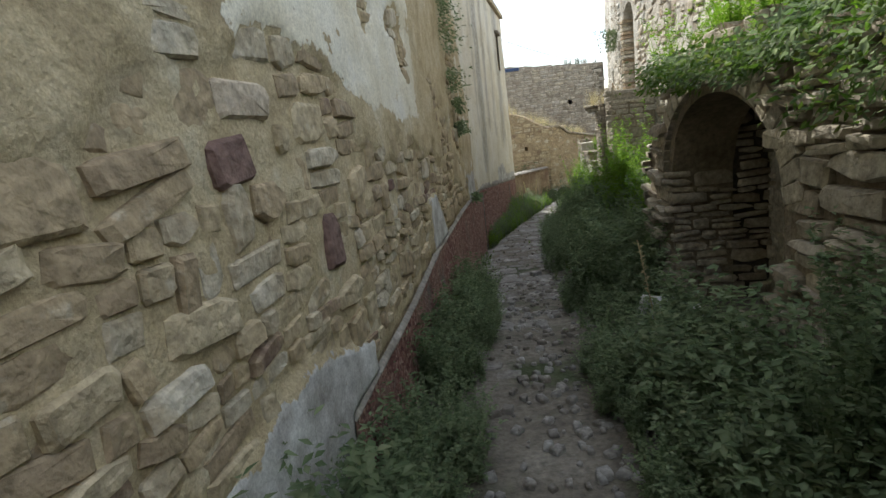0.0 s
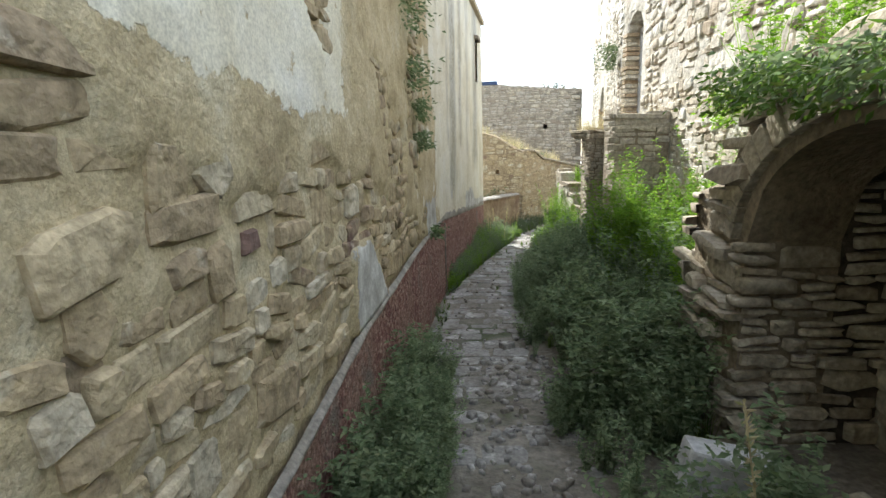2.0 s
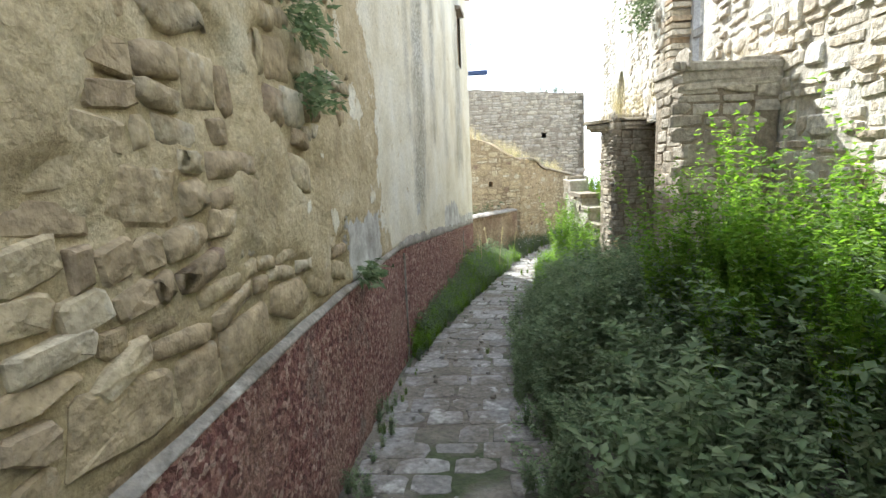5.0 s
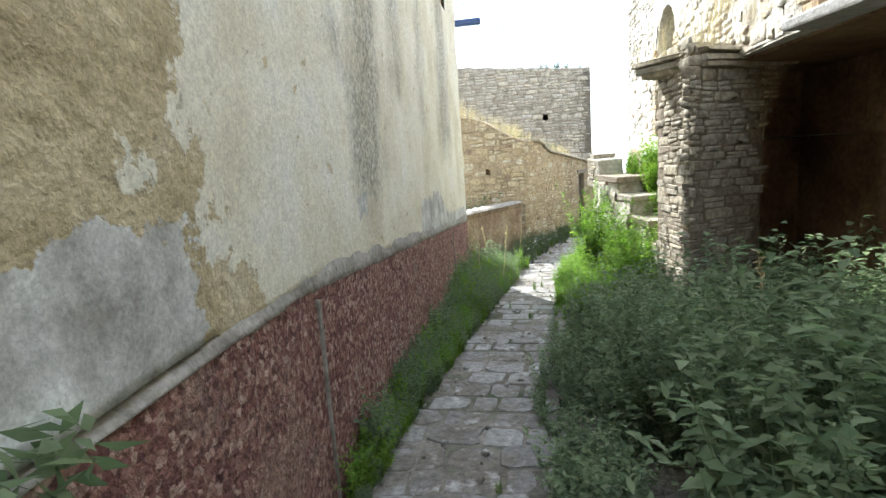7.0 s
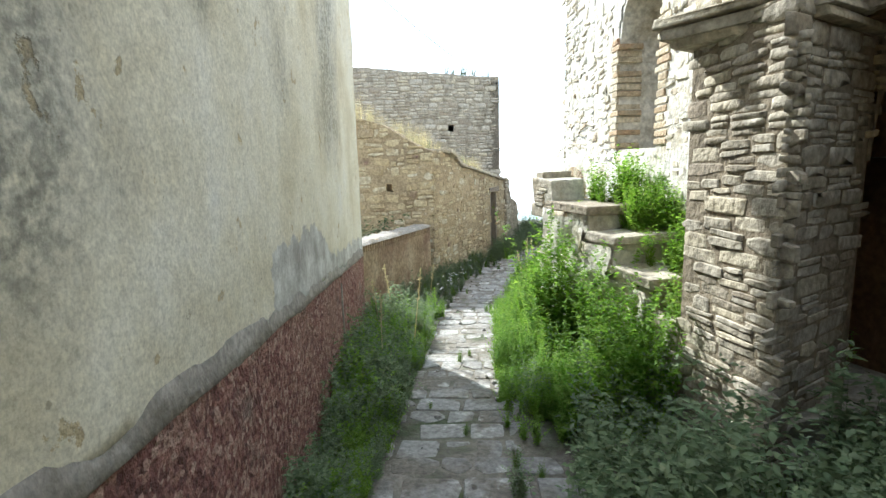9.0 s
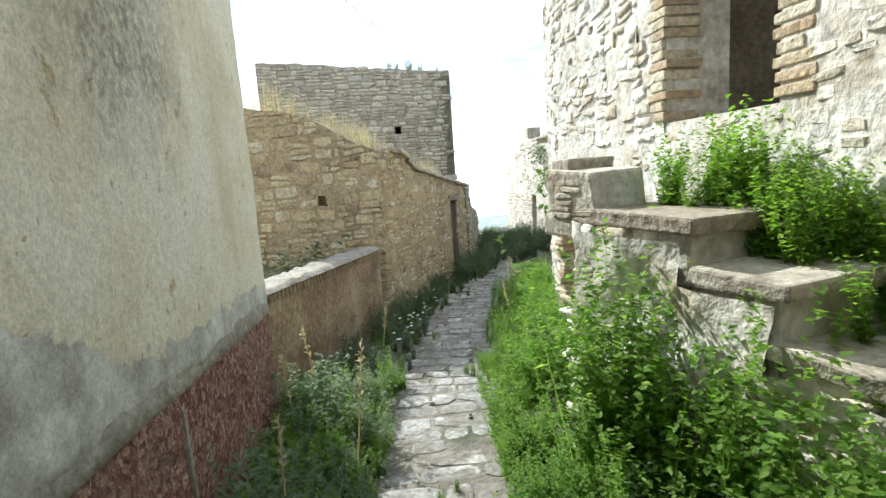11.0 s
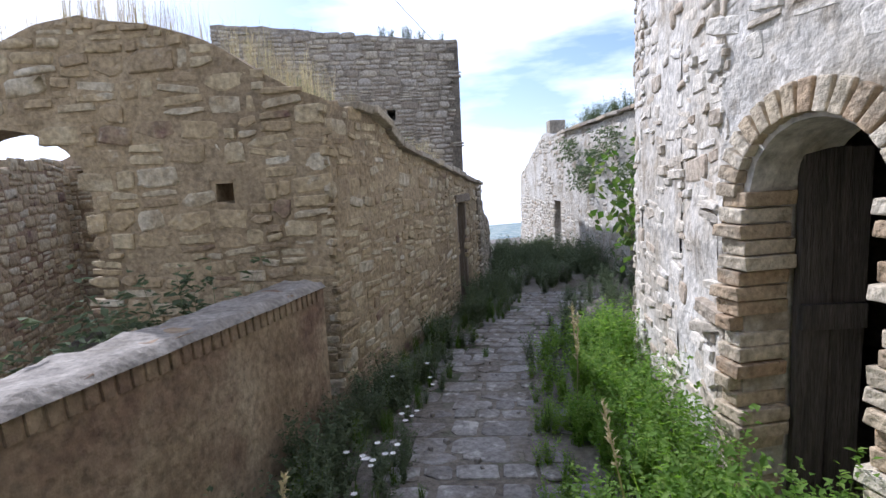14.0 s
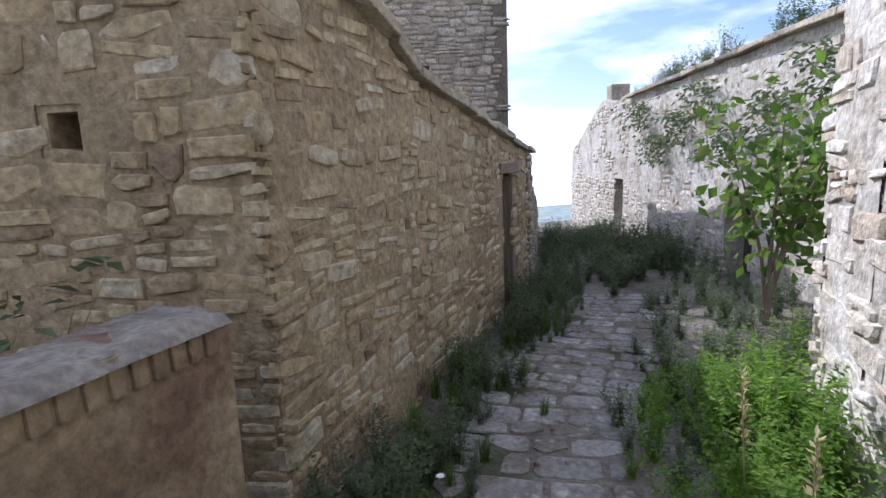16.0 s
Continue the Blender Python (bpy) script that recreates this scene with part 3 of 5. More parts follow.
ya = lambda s: LA.at(s, 0, 0).y
yb = lambda s: LB.at(s, 0, 0).y
under(tagged(new("plaster", plaster_sheet(LA, ya, 3.4, LA.length, 0.1, house_top - 0.02, 0.03)), "peeling cream plaster over sandy mortar"), wall_left)
under(tagged(new("plaster", plaster_sheet(LB, yb, 0, LB.length, -0.5, house_top - 0.02, 0.035, lambda s, z: 4.83 < s < 5.27 and 2.88 < z < 3.77)), "mould-stained cream plaster"), wall_left_end)


def plinth(fr, y_of, s0, s1, parent):
    """Pebble-dashed base with a rounded cement ledge on it."""
    V, F, V2, F2 = [], [], [], []
    ss = steps(s0, s1, 0.08)
    for i, s in enumerate(ss):
        y = y_of(s)
        top, bot = lerp(y, PLINTH), -0.065 * y - 0.2
        for j in range(13):
            z = bot + (top - bot) * j / 12
            V.append(fr.at(s, 0.05 + 0.012 * noise.noise((s * 9, z * 9, 1)) + 0.006 * noise.noise((s * 30, z * 30, 4)), z))
        k = lerp(y, [(8.4, 0.0), (9.8, 1.0)])
        for j, (d, dz) in enumerate(((0.02, 0.03 + 0.085 * k), (0.04, 0.02 + 0.08 * k), (0.05, 0.008 + 0.02 * k), (0.056, 0.0), (0.045, -0.012))):
            V2.append(fr.at(s, d + 0.008 * noise.noise((s * 4, j, 2)), top + dz + 0.01 * noise.noise((s * 2, 8, j * 0.3))))
        if i:
            for j in range(12):
                k = (i - 1) * 13 + j
                F.append((k, k + 13, k + 14, k + 1))
            for j in range(4):
                k = (i - 1) * 5 + j
                F2.append((k, k + 1, k + 6, k + 5))
    under(tagged(new("plinth", raw("plinth", V, F, M_PEBBLE, True)), "red pebble-dashed base of the wall"), parent)
    under(tagged(new("ledge", raw("ledge", V2, F2, M_LEDGE, True)), "worn cement ledge"), parent)


plinth(LA, ya, 6.4, LA.length, wall_left)
plinth(LB, yb, 0, LB.length, wall_left_end)

# slit window with lintel, blue eave piece
slit = tagged(new("window_1"), "narrow dark slit window with a wooden lintel", "window", kind="structure")
# frame is a solid dark board that gives the slit its dark tone
part("frame", block((0.40, 0.05, 0.84), LB.matrix(5.05, -0.3, 2.9), 0.005), M_DARKWOOD, slit)
part("lintel", block((0.6, 0.14, 0.07), LB.matrix(4.95, 0.06, 3.76), 0.01, 0.01), M_WOOD, slit)
eave = tagged(new("eave_gutter"), "short blue metal gutter end at the roof corner", "gutter")
part("trough", block((0.5, 0.12, 0.09), LC.matrix(-0.18, 0.1, 2.95), 0.02), M_BLUE, eave)
part("bracket", block((0.03, 0.03, 0.16), LC.matrix(0.02, 0.1, 3.02), 0.004), M_DARKWOOD, eave)


# ---- gabled ruin ahead, with its lean-to side and parapet ----
GF = Frame((4.2, 18.95), (4.2 - 0.906, 18.95 + 0.423), flip=True)
GTOP = [(0, 1.2), (0.22, 1.31), (0.7, 1.6), (1.31, 1.83), (1.81, 1.93), (2.2, 1.82), (3.1, 1.55), (4.2, 1.1), (6, 0.7)]


def arch_top(s, a, b, spring, rise):
    q = (s - (a + b) / 2) / ((b - a) / 2)
    return spring + rise * math.sqrt(max(0.0, 1 - q * q))


def gable_at(s):
    t = lerp(s, GTOP)
    if 1.88 < s < 3.42:
        return [(arch_top(s, 1.88, 3.42, 0.62, 0.5), t)]
    if 0.745 < s < 0.885:
        return [(-1.9, 0.46), (0.62, t)]
    return [(-1.9, t)]


wall_gable = tagged(column_wall("wall_gable", GF, steps(0, 6, 0.12, (1.88, 3.42, 0.745, 0.885)), gable_at, 0.45, M_MIDMORTAR, 0.06), "gable wall of squared yellow rubble with an arched opening", "wall", kind="structure")
SF = Frame((4.2, 18.95), (7.5, 23.33))
STOP = [(0, 1.2), (0.9, 1.18), (1.7, 0.9), (3.5, 0.7), (5.0, 0.52), (5.6, 0.45)]


def side_at(s):
    t = lerp(s, STOP)
    return [(0.2, t)] if 4.07 < s < 4.72 else [(-2.0, t)]


wall_side = tagged(column_wall("wall_side", SF, steps(0.0, SF.length, 0.25, (4.07, 4.72)), side_at, 0.45, M_MIDMORTAR, 0.05), "brown rubble side wall under a sloping eave", "wall", kind="structure")
BF = Frame((5.9, 22.6), (5.9 - 0.906, 22.6 + 0.423), flip=True)
wall_ruin_back = tagged(column_wall("wall_ruin_back", BF, steps(0.2, 8, 0.15, (3.62, 4.42)), lambda s: [(-2.2, -0.68), (arch_top(s, 3.62, 4.42, 0.16, 0.14), 1.15)] if 3.62 < s < 4.42 else [(-2.2, 1.15)], 0.4, M_PARAPET, 0.15), "inner wall of the ruin with a small arched window", "wall", kind="structure")
frame_b = tagged(new("window_2"), "empty grey wooden window frame", "window", kind="structure")
for s_ in (3.66, 4.38):
    part("frame_post", block((0.06, 0.06, 0.86), BF.matrix(s_, -0.1, -0.68), 0.006), M_WOOD, frame_b)
part("sill", block((0.86, 0.2, 0.05), BF.matrix(4.02, 0.0, -0.72), 0.006), M_WOOD, frame_b)
RF = Frame((0.95, 20.5), (1.2, 24.9))
wall_ruin_inner = tagged(column_wall("wall_ruin_inner", RF, steps(0, 4.1, 0.3), lambda s: [(-2.2, 1.0)], 0.4, M_PARAPET, 0.2), "inner cross wall of the ruin", "wall", kind="structure")

shed_door = tagged(new("door_1"), "closed grey plank door in a wooden frame", "door", kind="structure")
for s_ in (4.1, 4.69):
    part("jamb", block((0.08, 0.12, 1.72), SF.matrix(s_, -0.06, -1.55), 0.008), M_WOOD, shed_door)
part("lintel", block((0.95, 0.2, 0.12), SF.matrix(4.4, -0.06, 0.2), 0.012, 0.01), M_WOOD, shed_door)
for i in range(4):
    part("plank", block((0.122, 0.035, 1.7), SF.matrix(4.21 + 0.127 * i, -0.14, -1.55), 0.006, 0.003), M_DARKWOOD, shed_door)


def tile_edge(fr, top, s0, s1, name, label):
    """Thin stone slabs along a sloping wall top."""
    th = tagged(new(name), label, "coping", kind="structure")
    s, rnd = s0, random.Random(name)
    while s < s1:
        w = rnd.uniform(0.22, 0.45)
        a = math.atan2(lerp(s + w, top) - lerp(s, top), w)
        m = fr.matrix(s + w / 2, -0.2 + rnd.uniform(-.02, .03), lerp(s + w / 2, top) - 0.005) @ Matrix.Rotation(-a + rnd.gauss(0, .03), 4, "Y")
        part("slab", block((w, 0.55, rnd.uniform(0.045, 0.08)), m, 0.012, 0.012), M_GREY, th)
        s += w * 0.97
    return th


tile_edge(SF, STOP, 0.5, 5.4, "coping_side", "thin stone eave slabs along the sloping wall")

PF = Frame((2.24, 16.0), (4.12, 18.8))
PTOP = [(0, -0.02), (3.4, -0.13)]
parapet = tagged(column_wall("wall_parapet", PF, steps(0, PF.length - 0.12, 0.3), lambda s: [(-1.7, lerp(s, PTOP))], 0.3, M_PARAPET, 0.02), "low brown rendered parapet wall with a worn stone top", "wall", kind="structure")
cap = tagged(new("coping_parapet"), "rough worn mortar cap along the parapet", "coping", kind="structure")
ss_, ds_ = np.arange(0.0, PF.length - 0.12, 0.045), np.linspace(0.035, -0.335, 10)
V = [PF.at(s, d + 0.012 * noise.noise((s * 5, 3, d * 9)), lerp(s, PTOP) + (-0.03 if k in (0, 9) else 0.012 + 0.02 * noise.fractal((s * 6, d * 6, 4), 1.0, 2.0, 4))) for s in ss_ for k, d in enumerate(ds_)]
F = [(10 * i + k, 10 * i + k + 1, 10 * i + k + 11, 10 * i + k + 10) for i in range(len(ss_) - 1) for k in range(9)]
under(new("mortar_cap", raw("mortar_cap", V, F, M_LEDGE, True)), cap)

# square tower behind
TF = Frame((3.45, 28.65), (8.95, 27.0))
TT = [(0, 4.35), (5.74, 3.85)]
tower = tagged(new("tower"), "square windowless tower of grey fieldstone with a weedy flat top", "tower")
tower_wall = under(column_wall("front_wall", TF, steps(0, 5.74, 0.2, (3.95, 4.15)), lambda s: [(-3.5, 2.05), (2.28, lerp(s, TT))] if 3.95 < s < 4.15 else [(-3.5, lerp(s, TT))], 0.6, M_GREY, 0.08), tower)
TF2 = Frame((8.95, 27.0), (10.3, 31.5))
tower_side = under(column_wall("side_wall", TF2, steps(0.0, 4.6, 0.3), lambda s: [(-3.5, 3.72)], 0.6, M_GREY, 0.08), tower)
TF3 = Frame((5.0, 33.2), (3.45, 28.65))
under(column_wall("side_wall", TF3, steps(0.0, 4.2, 0.3), lambda s: [(-3.5, 4.2)], 0.6, M_GREY, 0.08), tower)

under(column_wall("back_wall", Frame((10.3, 31.5), (5.0, 33.2)), steps(0, 5.5, 1), lambda s: [(-3.5, 3.9)], 0.5, M_GREY), tower)
tp = [Vector((3.6, 28.75, 3.7)), Vector((8.8, 27.2, 3.6)), Vector((10.2, 31.4, 3.6)), Vector((5.0, 33.0, 3.7))]
under(new("roof", raw("roof", tp + [v - Vector((0, 0, 0.2)) for v in tp], [(0, 1, 2, 3), (7, 6, 5, 4)], M_SOIL)), tower)

# broken walls past the lean-to
XF = Frame((7.9, 24.0), (10.0, 27.8))
wall_far = tagged(column_wall("wall_far", XF, steps(0, 4.3, 0.2), lambda s: [(-3, lerp(s, [(0, 0.5), (0.6, 0.45), (1.2, -0.1), (2.5, -0.35), (4.3, -0.6)]))], 0.4, M_DARKMORTAR, 0.2), "broken end of a rubble wall", "wall", kind="structure")

# ---- rounded stone house with the arched door ----
RP = [(5.16, 14.87), (5.45, 15.6), (5.70, 16.75), (6.08, 17.35), (6.6, 18.25), (6.98, 18.75), (7.6, 19.05), (9.2, 19.2)]
house_right = tagged(new("stone_house"), "rounded rubble stone house with patchy lime render and a brick-arched door", "house")
right_walls = []
DOOR_A, DOOR_B = 0.36, 1.02
for i, (a, b) in enumerate(zip(RP[:-1], RP[1:])):
    fr = Frame(a, b, flip=True)
    if i == 1:
        fn = lambda s: [(arch_top(s, DOOR_A, DOOR_B, 0.42, 0.32), 5.6)] if DOOR_A < s < DOOR_B else [(-1.8, 5.6)]
        st = steps(0, fr.length, 0.1, [DOOR_A, DOOR_B] + [DOOR_A + 0.055 * k for k in range(1, 12)])
    else:
        fn, st = (lambda s: [(-1.8, 5.6)]), steps(0, fr.length, 0.3)
    right_walls.append((fr, under(column_wall("wall", fr, st, fn, 0.4, M_PALEMORTAR), house_right)))
DF = right_walls[1][0]
arch_door = tagged(new("door_2"), "dark old plank door standing ajar in a brick arch", "door", kind="structure")
for i in range(2):
    part("plank", block((0.15, 0.04, 1.75), DF.matrix(DOOR_B - 0.04, -0.22, -1.12) @ Matrix.Rotation(radians(80), 4, "Z") @ Matrix.Translation((-0.085 - 0.155 * i, 0, 0)), 0.006, 0.004), M_DARKWOOD, arch_door)
part("ledge_board", block((0.3, 0.03, 0.12), DF.matrix(DOOR_B - 0.04, -0.22, -0.2) @ Matrix.Rotation(radians(80), 4, "Z") @ Matrix.Translation((-0.16, 0.035, 0)), 0.006), M_DARKWOOD, arch_door)
brick_m = {}


def bricks(fr, placed, parent, material=M_BRICK, name="brick"):
    """placed: s, d, z, turn, width, depth, height; worn bricks sharing a few meshes."""
    for s_, d_, z_, turn, w_, dd, h_ in placed:
        key = (round(w_, 2), round(dd, 2), round(h_, 2), material.name)
        if key not in brick_m:
            me_ = bpy.data.meshes.new("brick")
            b_ = block((w_, dd, h_), None, 0.008, 0.005)
            b_.to_mesh(me_), b_.free()
            me_.materials.append(material)
            brick_m[key] = me_
        ob = under(new(name, brick_m[key]), parent)
        ob.matrix_basis = fr.matrix(s_, d_, z_) @ Matrix.Rotation(turn, 4, "Y")


rnd = random.Random(8)
placed = []
for k in range(17):
    a = math.pi * (k + 0.5) / 17
    c = (DOOR_A + DOOR_B) / 2
    placed.append((c - 0.36 * math.cos(a), -0.05, 0.42 + 0.34 * math.sin(a), a - math.pi / 2, 0.062, 0.2, 0.13))
z = -1.15
while z < 0.40:
    for s_ in (DOOR_A - 0.07, DOOR_B + 0.05):
        placed.append((s_ + rnd.uniform(-0.02, 0.02), -0.09 + rnd.uniform(-0.01, 0.03), z, rnd.gauss(0, 0.03), rnd.choice((0.1, 0.15, 0.19)), 0.27, 0.062))
    z += 0.073
bricks(DF, placed, right_walls[1][1])

# unseen roof and back walls, added so that the rooms are dark
hp = [Vector((x, y, 5.6)) for x, y in RP] + [Vector((9.2, 13.2, 5.6)), Vector((5.7, 13.4, 5.6))]
under(new("roof", raw("roof", hp + [v + Vector((0, 0, 0.15)) for v in hp], [tuple(range(10)), tuple(range(19, 9, -1))] + [(i, (i + 1) % 10, 10 + (i + 1) % 10, 10 + i) for i in range(10)], M_BRICK)), house_right)
under(column_wall("back_wall", Frame((9.2, 13.2), (9.2, 19.2)), steps(0, 6, 2), lambda s: [(-1.8, 5.6)], 0.3, M_DARKMORTAR), house_right)
under(column_wall("back_wall", Frame((6.0, 13.6), (9.2, 13.2)), steps(0, 3.2, 2), lambda s: [(-1.8, 5.6)], 0.3, M_DARKMORTAR), house_right)
under(column_wall("cross_wall", Frame((5.62, 14.75), (7.2, 14.2)), steps(0, 1.6, 1), lambda s: [(-1.8, 5.6)], 0.3, M_DARKMORTAR), house_right)
# expansion joint in the plinth
joint = tagged(new("plinth_joint"), "pale vertical mortar joint in the red plinth", "joint", kind="structure")
part("strip", block((0.022, 0.02, 1.02), LB.matrix(0.06, 0.054, -0.6), 0.006, 0.004), M_LEDGE, joint)
part("strip", block((0.022, 0.02, 1.0), LB.matrix(4.6, 0.054, -0.98), 0.006, 0.004), M_LEDGE, joint)

# ---- facade with the upper openings, portico and piers ----
FA, FB = Frame((2.7, 3.5), (3.83, 10.5), flip=True), Frame((3.83, 10.5), (5.16, 14.87), flip=True)
FAL, FBL = FA.length, FB.length


def fa_at(s):
    lo = 1.62 if s > 4.95 else -1.0
    top = 5.4
    if FAL - 1.15 < s < FAL - 0.35:
        return [(lo, 1.68), (arch_top(s, FAL - 1.15, FAL - 0.35, 3.1, 0.25), top)]
    return [(lo, top)]


def fb_at(s):
    lo = 1.62 if s < 1.65 else -1.4
    top = 4.3 + 0.9 * abs(noise.noise((s * 1.3, 2, 2))) if s < 2.5 else 5.5
    if 3.1 < s < 4.2:
        return [(lo, 1.08), (arch_top(s, 3.1, 4.2, 2.2, 0.5), top)]
    return [(lo, top)]


facade = tagged(new("ruined_facade"), "tall sunlit rubble facade with brick-edged empty windows", "facade")
facade_a = under(column_wall("wall", FA, steps(0, FAL, 0.2, (4.95, FAL - 1.15, FAL - 0.35)), fa_at, 0.45, M_PALEMORTAR, 0.0), facade)
facade_b = under(column_wall("wall", FB, steps(0, FBL, 0.15, (1.65, 3.1, 4.2)), fb_at, 0.45, M_PALEMORTAR, 0.0), facade)
rnd, placed, placed_b = random.Random(4), [], []
z = 1.7
while z < 3.1:
    placed.append((FAL - 0.28 + rnd.uniform(-.02, .02), -0.1, z, 0, rnd.choice((0.17, 0.25)), 0.26, 0.058))
    z += 0.068
z = 1.1
while z < 2.2:
    placed_b.append((4.28 + rnd.uniform(-.02, .02), -0.1, z, 0, rnd.choice((0.17, 0.25)), 0.26, 0.058))
    placed_b.append((3.02 + rnd.uniform(-.02, .02), -0.1, z, 0, rnd.choice((0.17, 0.25)), 0.26, 0.058))
    z += 0.068
bricks(FA, placed, facade_a)
bricks(FB, placed_b, facade_b)
win_a = tagged(new("window_3"), "tall weathered grey window frame with no glass", "window", kind="structure")
for s_ in (FAL - 1.1, FAL - 0.75, FAL - 0.42):
    part("frame_post", block((0.08, 0.07, 1.5), FA.matrix(s_, -0.2, 1.68), 0.008), M_WINDOW, win_a)
for z_ in (1.69, 2.4, 3.1):
    part("rail", block((0.72, 0.06, 0.08), FA.matrix(FAL - 0.76, -0.2, z_), 0.008), M_WINDOW, win_a)
part("shutter", block((0.36, 0.03, 1.4), FA.matrix(FAL - 0.93, -0.27, 1.7), 0.006), M_DARKWOOD, win_a)
part("sill", block((1.1, 0.5, 0.08), FA.matrix(FAL - 0.75, -0.1, 1.605), 0.015, 0.01), M_WINDOW, win_a)
UB = Frame((3.83 + 1.25, 10.5 - 0.38), (5.16 + 1.25, 14.87 - 0.38), flip=True)
wall_upper = tagged(column_wall("wall_upper_room", UB, steps(0, 6.2, 0.2, (4.78, 5.36)), lambda s: [(1.0, 1.72), (2.12, 4.2)] if 4.78 < s < 5.36 else [(1.0, 4.2)], 0.3, M_CEMENT), "inner plastered wall of the upper room with a small window", "wall", kind="structure")
floor_upper = tagged(new("floor_upper"), "stone landing behind the upper window", "floor", kind="structure")
bmf = bmesh.new()
bmf.faces.new([bmf.verts.new(p) for p in (FB.at(0.9, -0.46, 0.96), FB.at(FBL + .6, -0.46, 0.96), UB.at(5.5, 0.0, 0.96), UB.at(0.9, 0.0, 0.96))])
part("slab", bmf, M_PALEMORTAR, floor_upper)
# recess behind the piers
PB = Frame((4.5, 7.4), (5.5, 12.6), flip=True)
wall_recess = tagged(column_wall("wall_recess", PB, steps(0, 5.3, 0.4), lambda s: [(-1.2, 1.62)], 0.3, M_BROWN), "brown plaster at the back of the recess", "wall", kind="structure")
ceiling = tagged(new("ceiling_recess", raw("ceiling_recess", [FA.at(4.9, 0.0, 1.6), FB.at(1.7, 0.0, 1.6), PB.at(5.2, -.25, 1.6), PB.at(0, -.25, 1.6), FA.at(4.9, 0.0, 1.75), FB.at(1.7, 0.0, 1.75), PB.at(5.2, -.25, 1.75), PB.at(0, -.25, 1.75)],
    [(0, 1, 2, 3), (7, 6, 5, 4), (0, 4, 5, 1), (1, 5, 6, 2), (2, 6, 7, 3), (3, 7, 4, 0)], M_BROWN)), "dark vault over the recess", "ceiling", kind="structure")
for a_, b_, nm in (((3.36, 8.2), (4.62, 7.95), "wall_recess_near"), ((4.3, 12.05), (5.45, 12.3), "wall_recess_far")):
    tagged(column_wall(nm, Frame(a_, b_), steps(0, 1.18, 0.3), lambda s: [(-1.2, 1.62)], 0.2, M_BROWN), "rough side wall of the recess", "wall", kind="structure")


def pier(name, a, b, c, z0, z1, label, thin, flare):
    """A stone pier: faces a-b and a-c, stones in thin courses, projecting cornice slabs."""
    th = tagged(new(name), label, "pier")
    a, b, c = Vector((*a, 0)), Vector((*b, 0)), Vector((*c, 0))
    d = b + c - a
    bm = bmesh.new()
    lo = [bm.verts.new((p.x, p.y, z0)) for p in (a, b, d, c)]
    hi = [bm.verts.new((p.x, p.y, z1)) for p in (a, b, d, c)]
    bm.faces.new(hi), bm.faces.new(lo[::-1])
    for i in range(4):
        bm.faces.new((lo[i], lo[(i + 1) % 4], hi[(i + 1) % 4], hi[i]))
    bmesh.ops.recalc_face_normals(bm, faces=bm.faces[:])
    core = part("core", bm, M_DARKMORTAR, th)
    for k, (p, q, o) in enumerate(((a, b, c), (a, c, b))):
        fr = Frame((p.x, p.y), (q.x, q.y))
        if fr.n.dot(o - p) > 0:
            fr.n = -fr.n
        st = rubble(fr, 0.02, fr.length, z0, z1, lambda s, z: s < fr.length - 0.03, thin, (0.12, 0.3), (0.006, 0.022), 0.005, seed=k + 31, tilt=0.02)
        lay(st, core, M_GREY, parts=110)
    mid = (a + d) / 2
    ang = math.atan2((b - a).y, (b - a).x)
    for i in range(3):
        w = (b - a).length + flare * (i + 1)
        bm = block((w, (c - a).length + flare * (i + 1), 0.055), Matrix.Translation((mid.x, mid.y, z1 - 0.17 + 0.057 * i)) @ Matrix.Rotation(ang, 4, "Z"), 0.015, 0.015)
        part("cornice_slab", bm, M_GREY, th)
    return th


pier_1 = pier("stone_pier", (2.78, 8.12), (3.40, 8.02), (2.88, 8.7), -0.6, 1.84, "squared pier of pale cut stones beside the recess", (0.07, 0.2), 0.02)
pier_2 = pier("stone_pier", (3.62, 11.25), (4.42, 11.48), (3.72, 11.95), -0.9, 1.72, "crumbling pier of thin flat stones with a weedy cornice", (0.045, 0.11), 0.05)
# springing of the arch on the second pier
AF = Frame((3.62, 11.25), (4.42, 11.48))
spring = tagged(new("broken_arch"), "broken stone arch springing from the pier", "arch")
bmv = bmesh.new()
prev = None
for k in range(9):
    a = radians(90 * k / 8)
    s_, z_ = 0.82 + 0.75 * (1 - math.cos(a)), 0.95 + 0.75 * math.sin(a)
    row = [bmv.verts.new(AF.at(s_, d, z_)) for d in (0.02, -0.5)] + [bmv.verts.new(AF.at(s_, d, 1.74)) for d in (0.02, -0.5)]
    if prev:
        for i, j in ((0, 1), (1, 3), (3, 2), (2, 0)):
            bmv.faces.new((prev[i], prev[j], row[j], row[i]))
    prev = row
bmesh.ops.recalc_face_normals(bmv, faces=bmv.faces[:])
arch_body = part("arch_body", bmv, M_DARKMORTAR, spring)
lay(rubble(AF, 0.86, 1.6, 0.98, 1.72, lambda s, z: z > 0.98 + 0.75 * math.sqrt(max(0, 1 - ((1.61 - s) / 0.75) ** 2)), (0.045, 0.1), (0.1, 0.25), (0.03, 0.06), 0.008, 77), arch_body, M_STONE, parts=60)

# ---- vaulted cellar block ----
VF = Frame((1.05, -4.0), (2.12, 5.15), flip=True)
VL = VF.length
VA, VB = VL - 2.42, VL - 0.62
VT = [(0, 1.9), (VL - 3, 1.85), (VL - 1.6, 1.9), (VL - 0.6, 1.75), (VL - 0.3, 1.2), (VL, 0.8)]


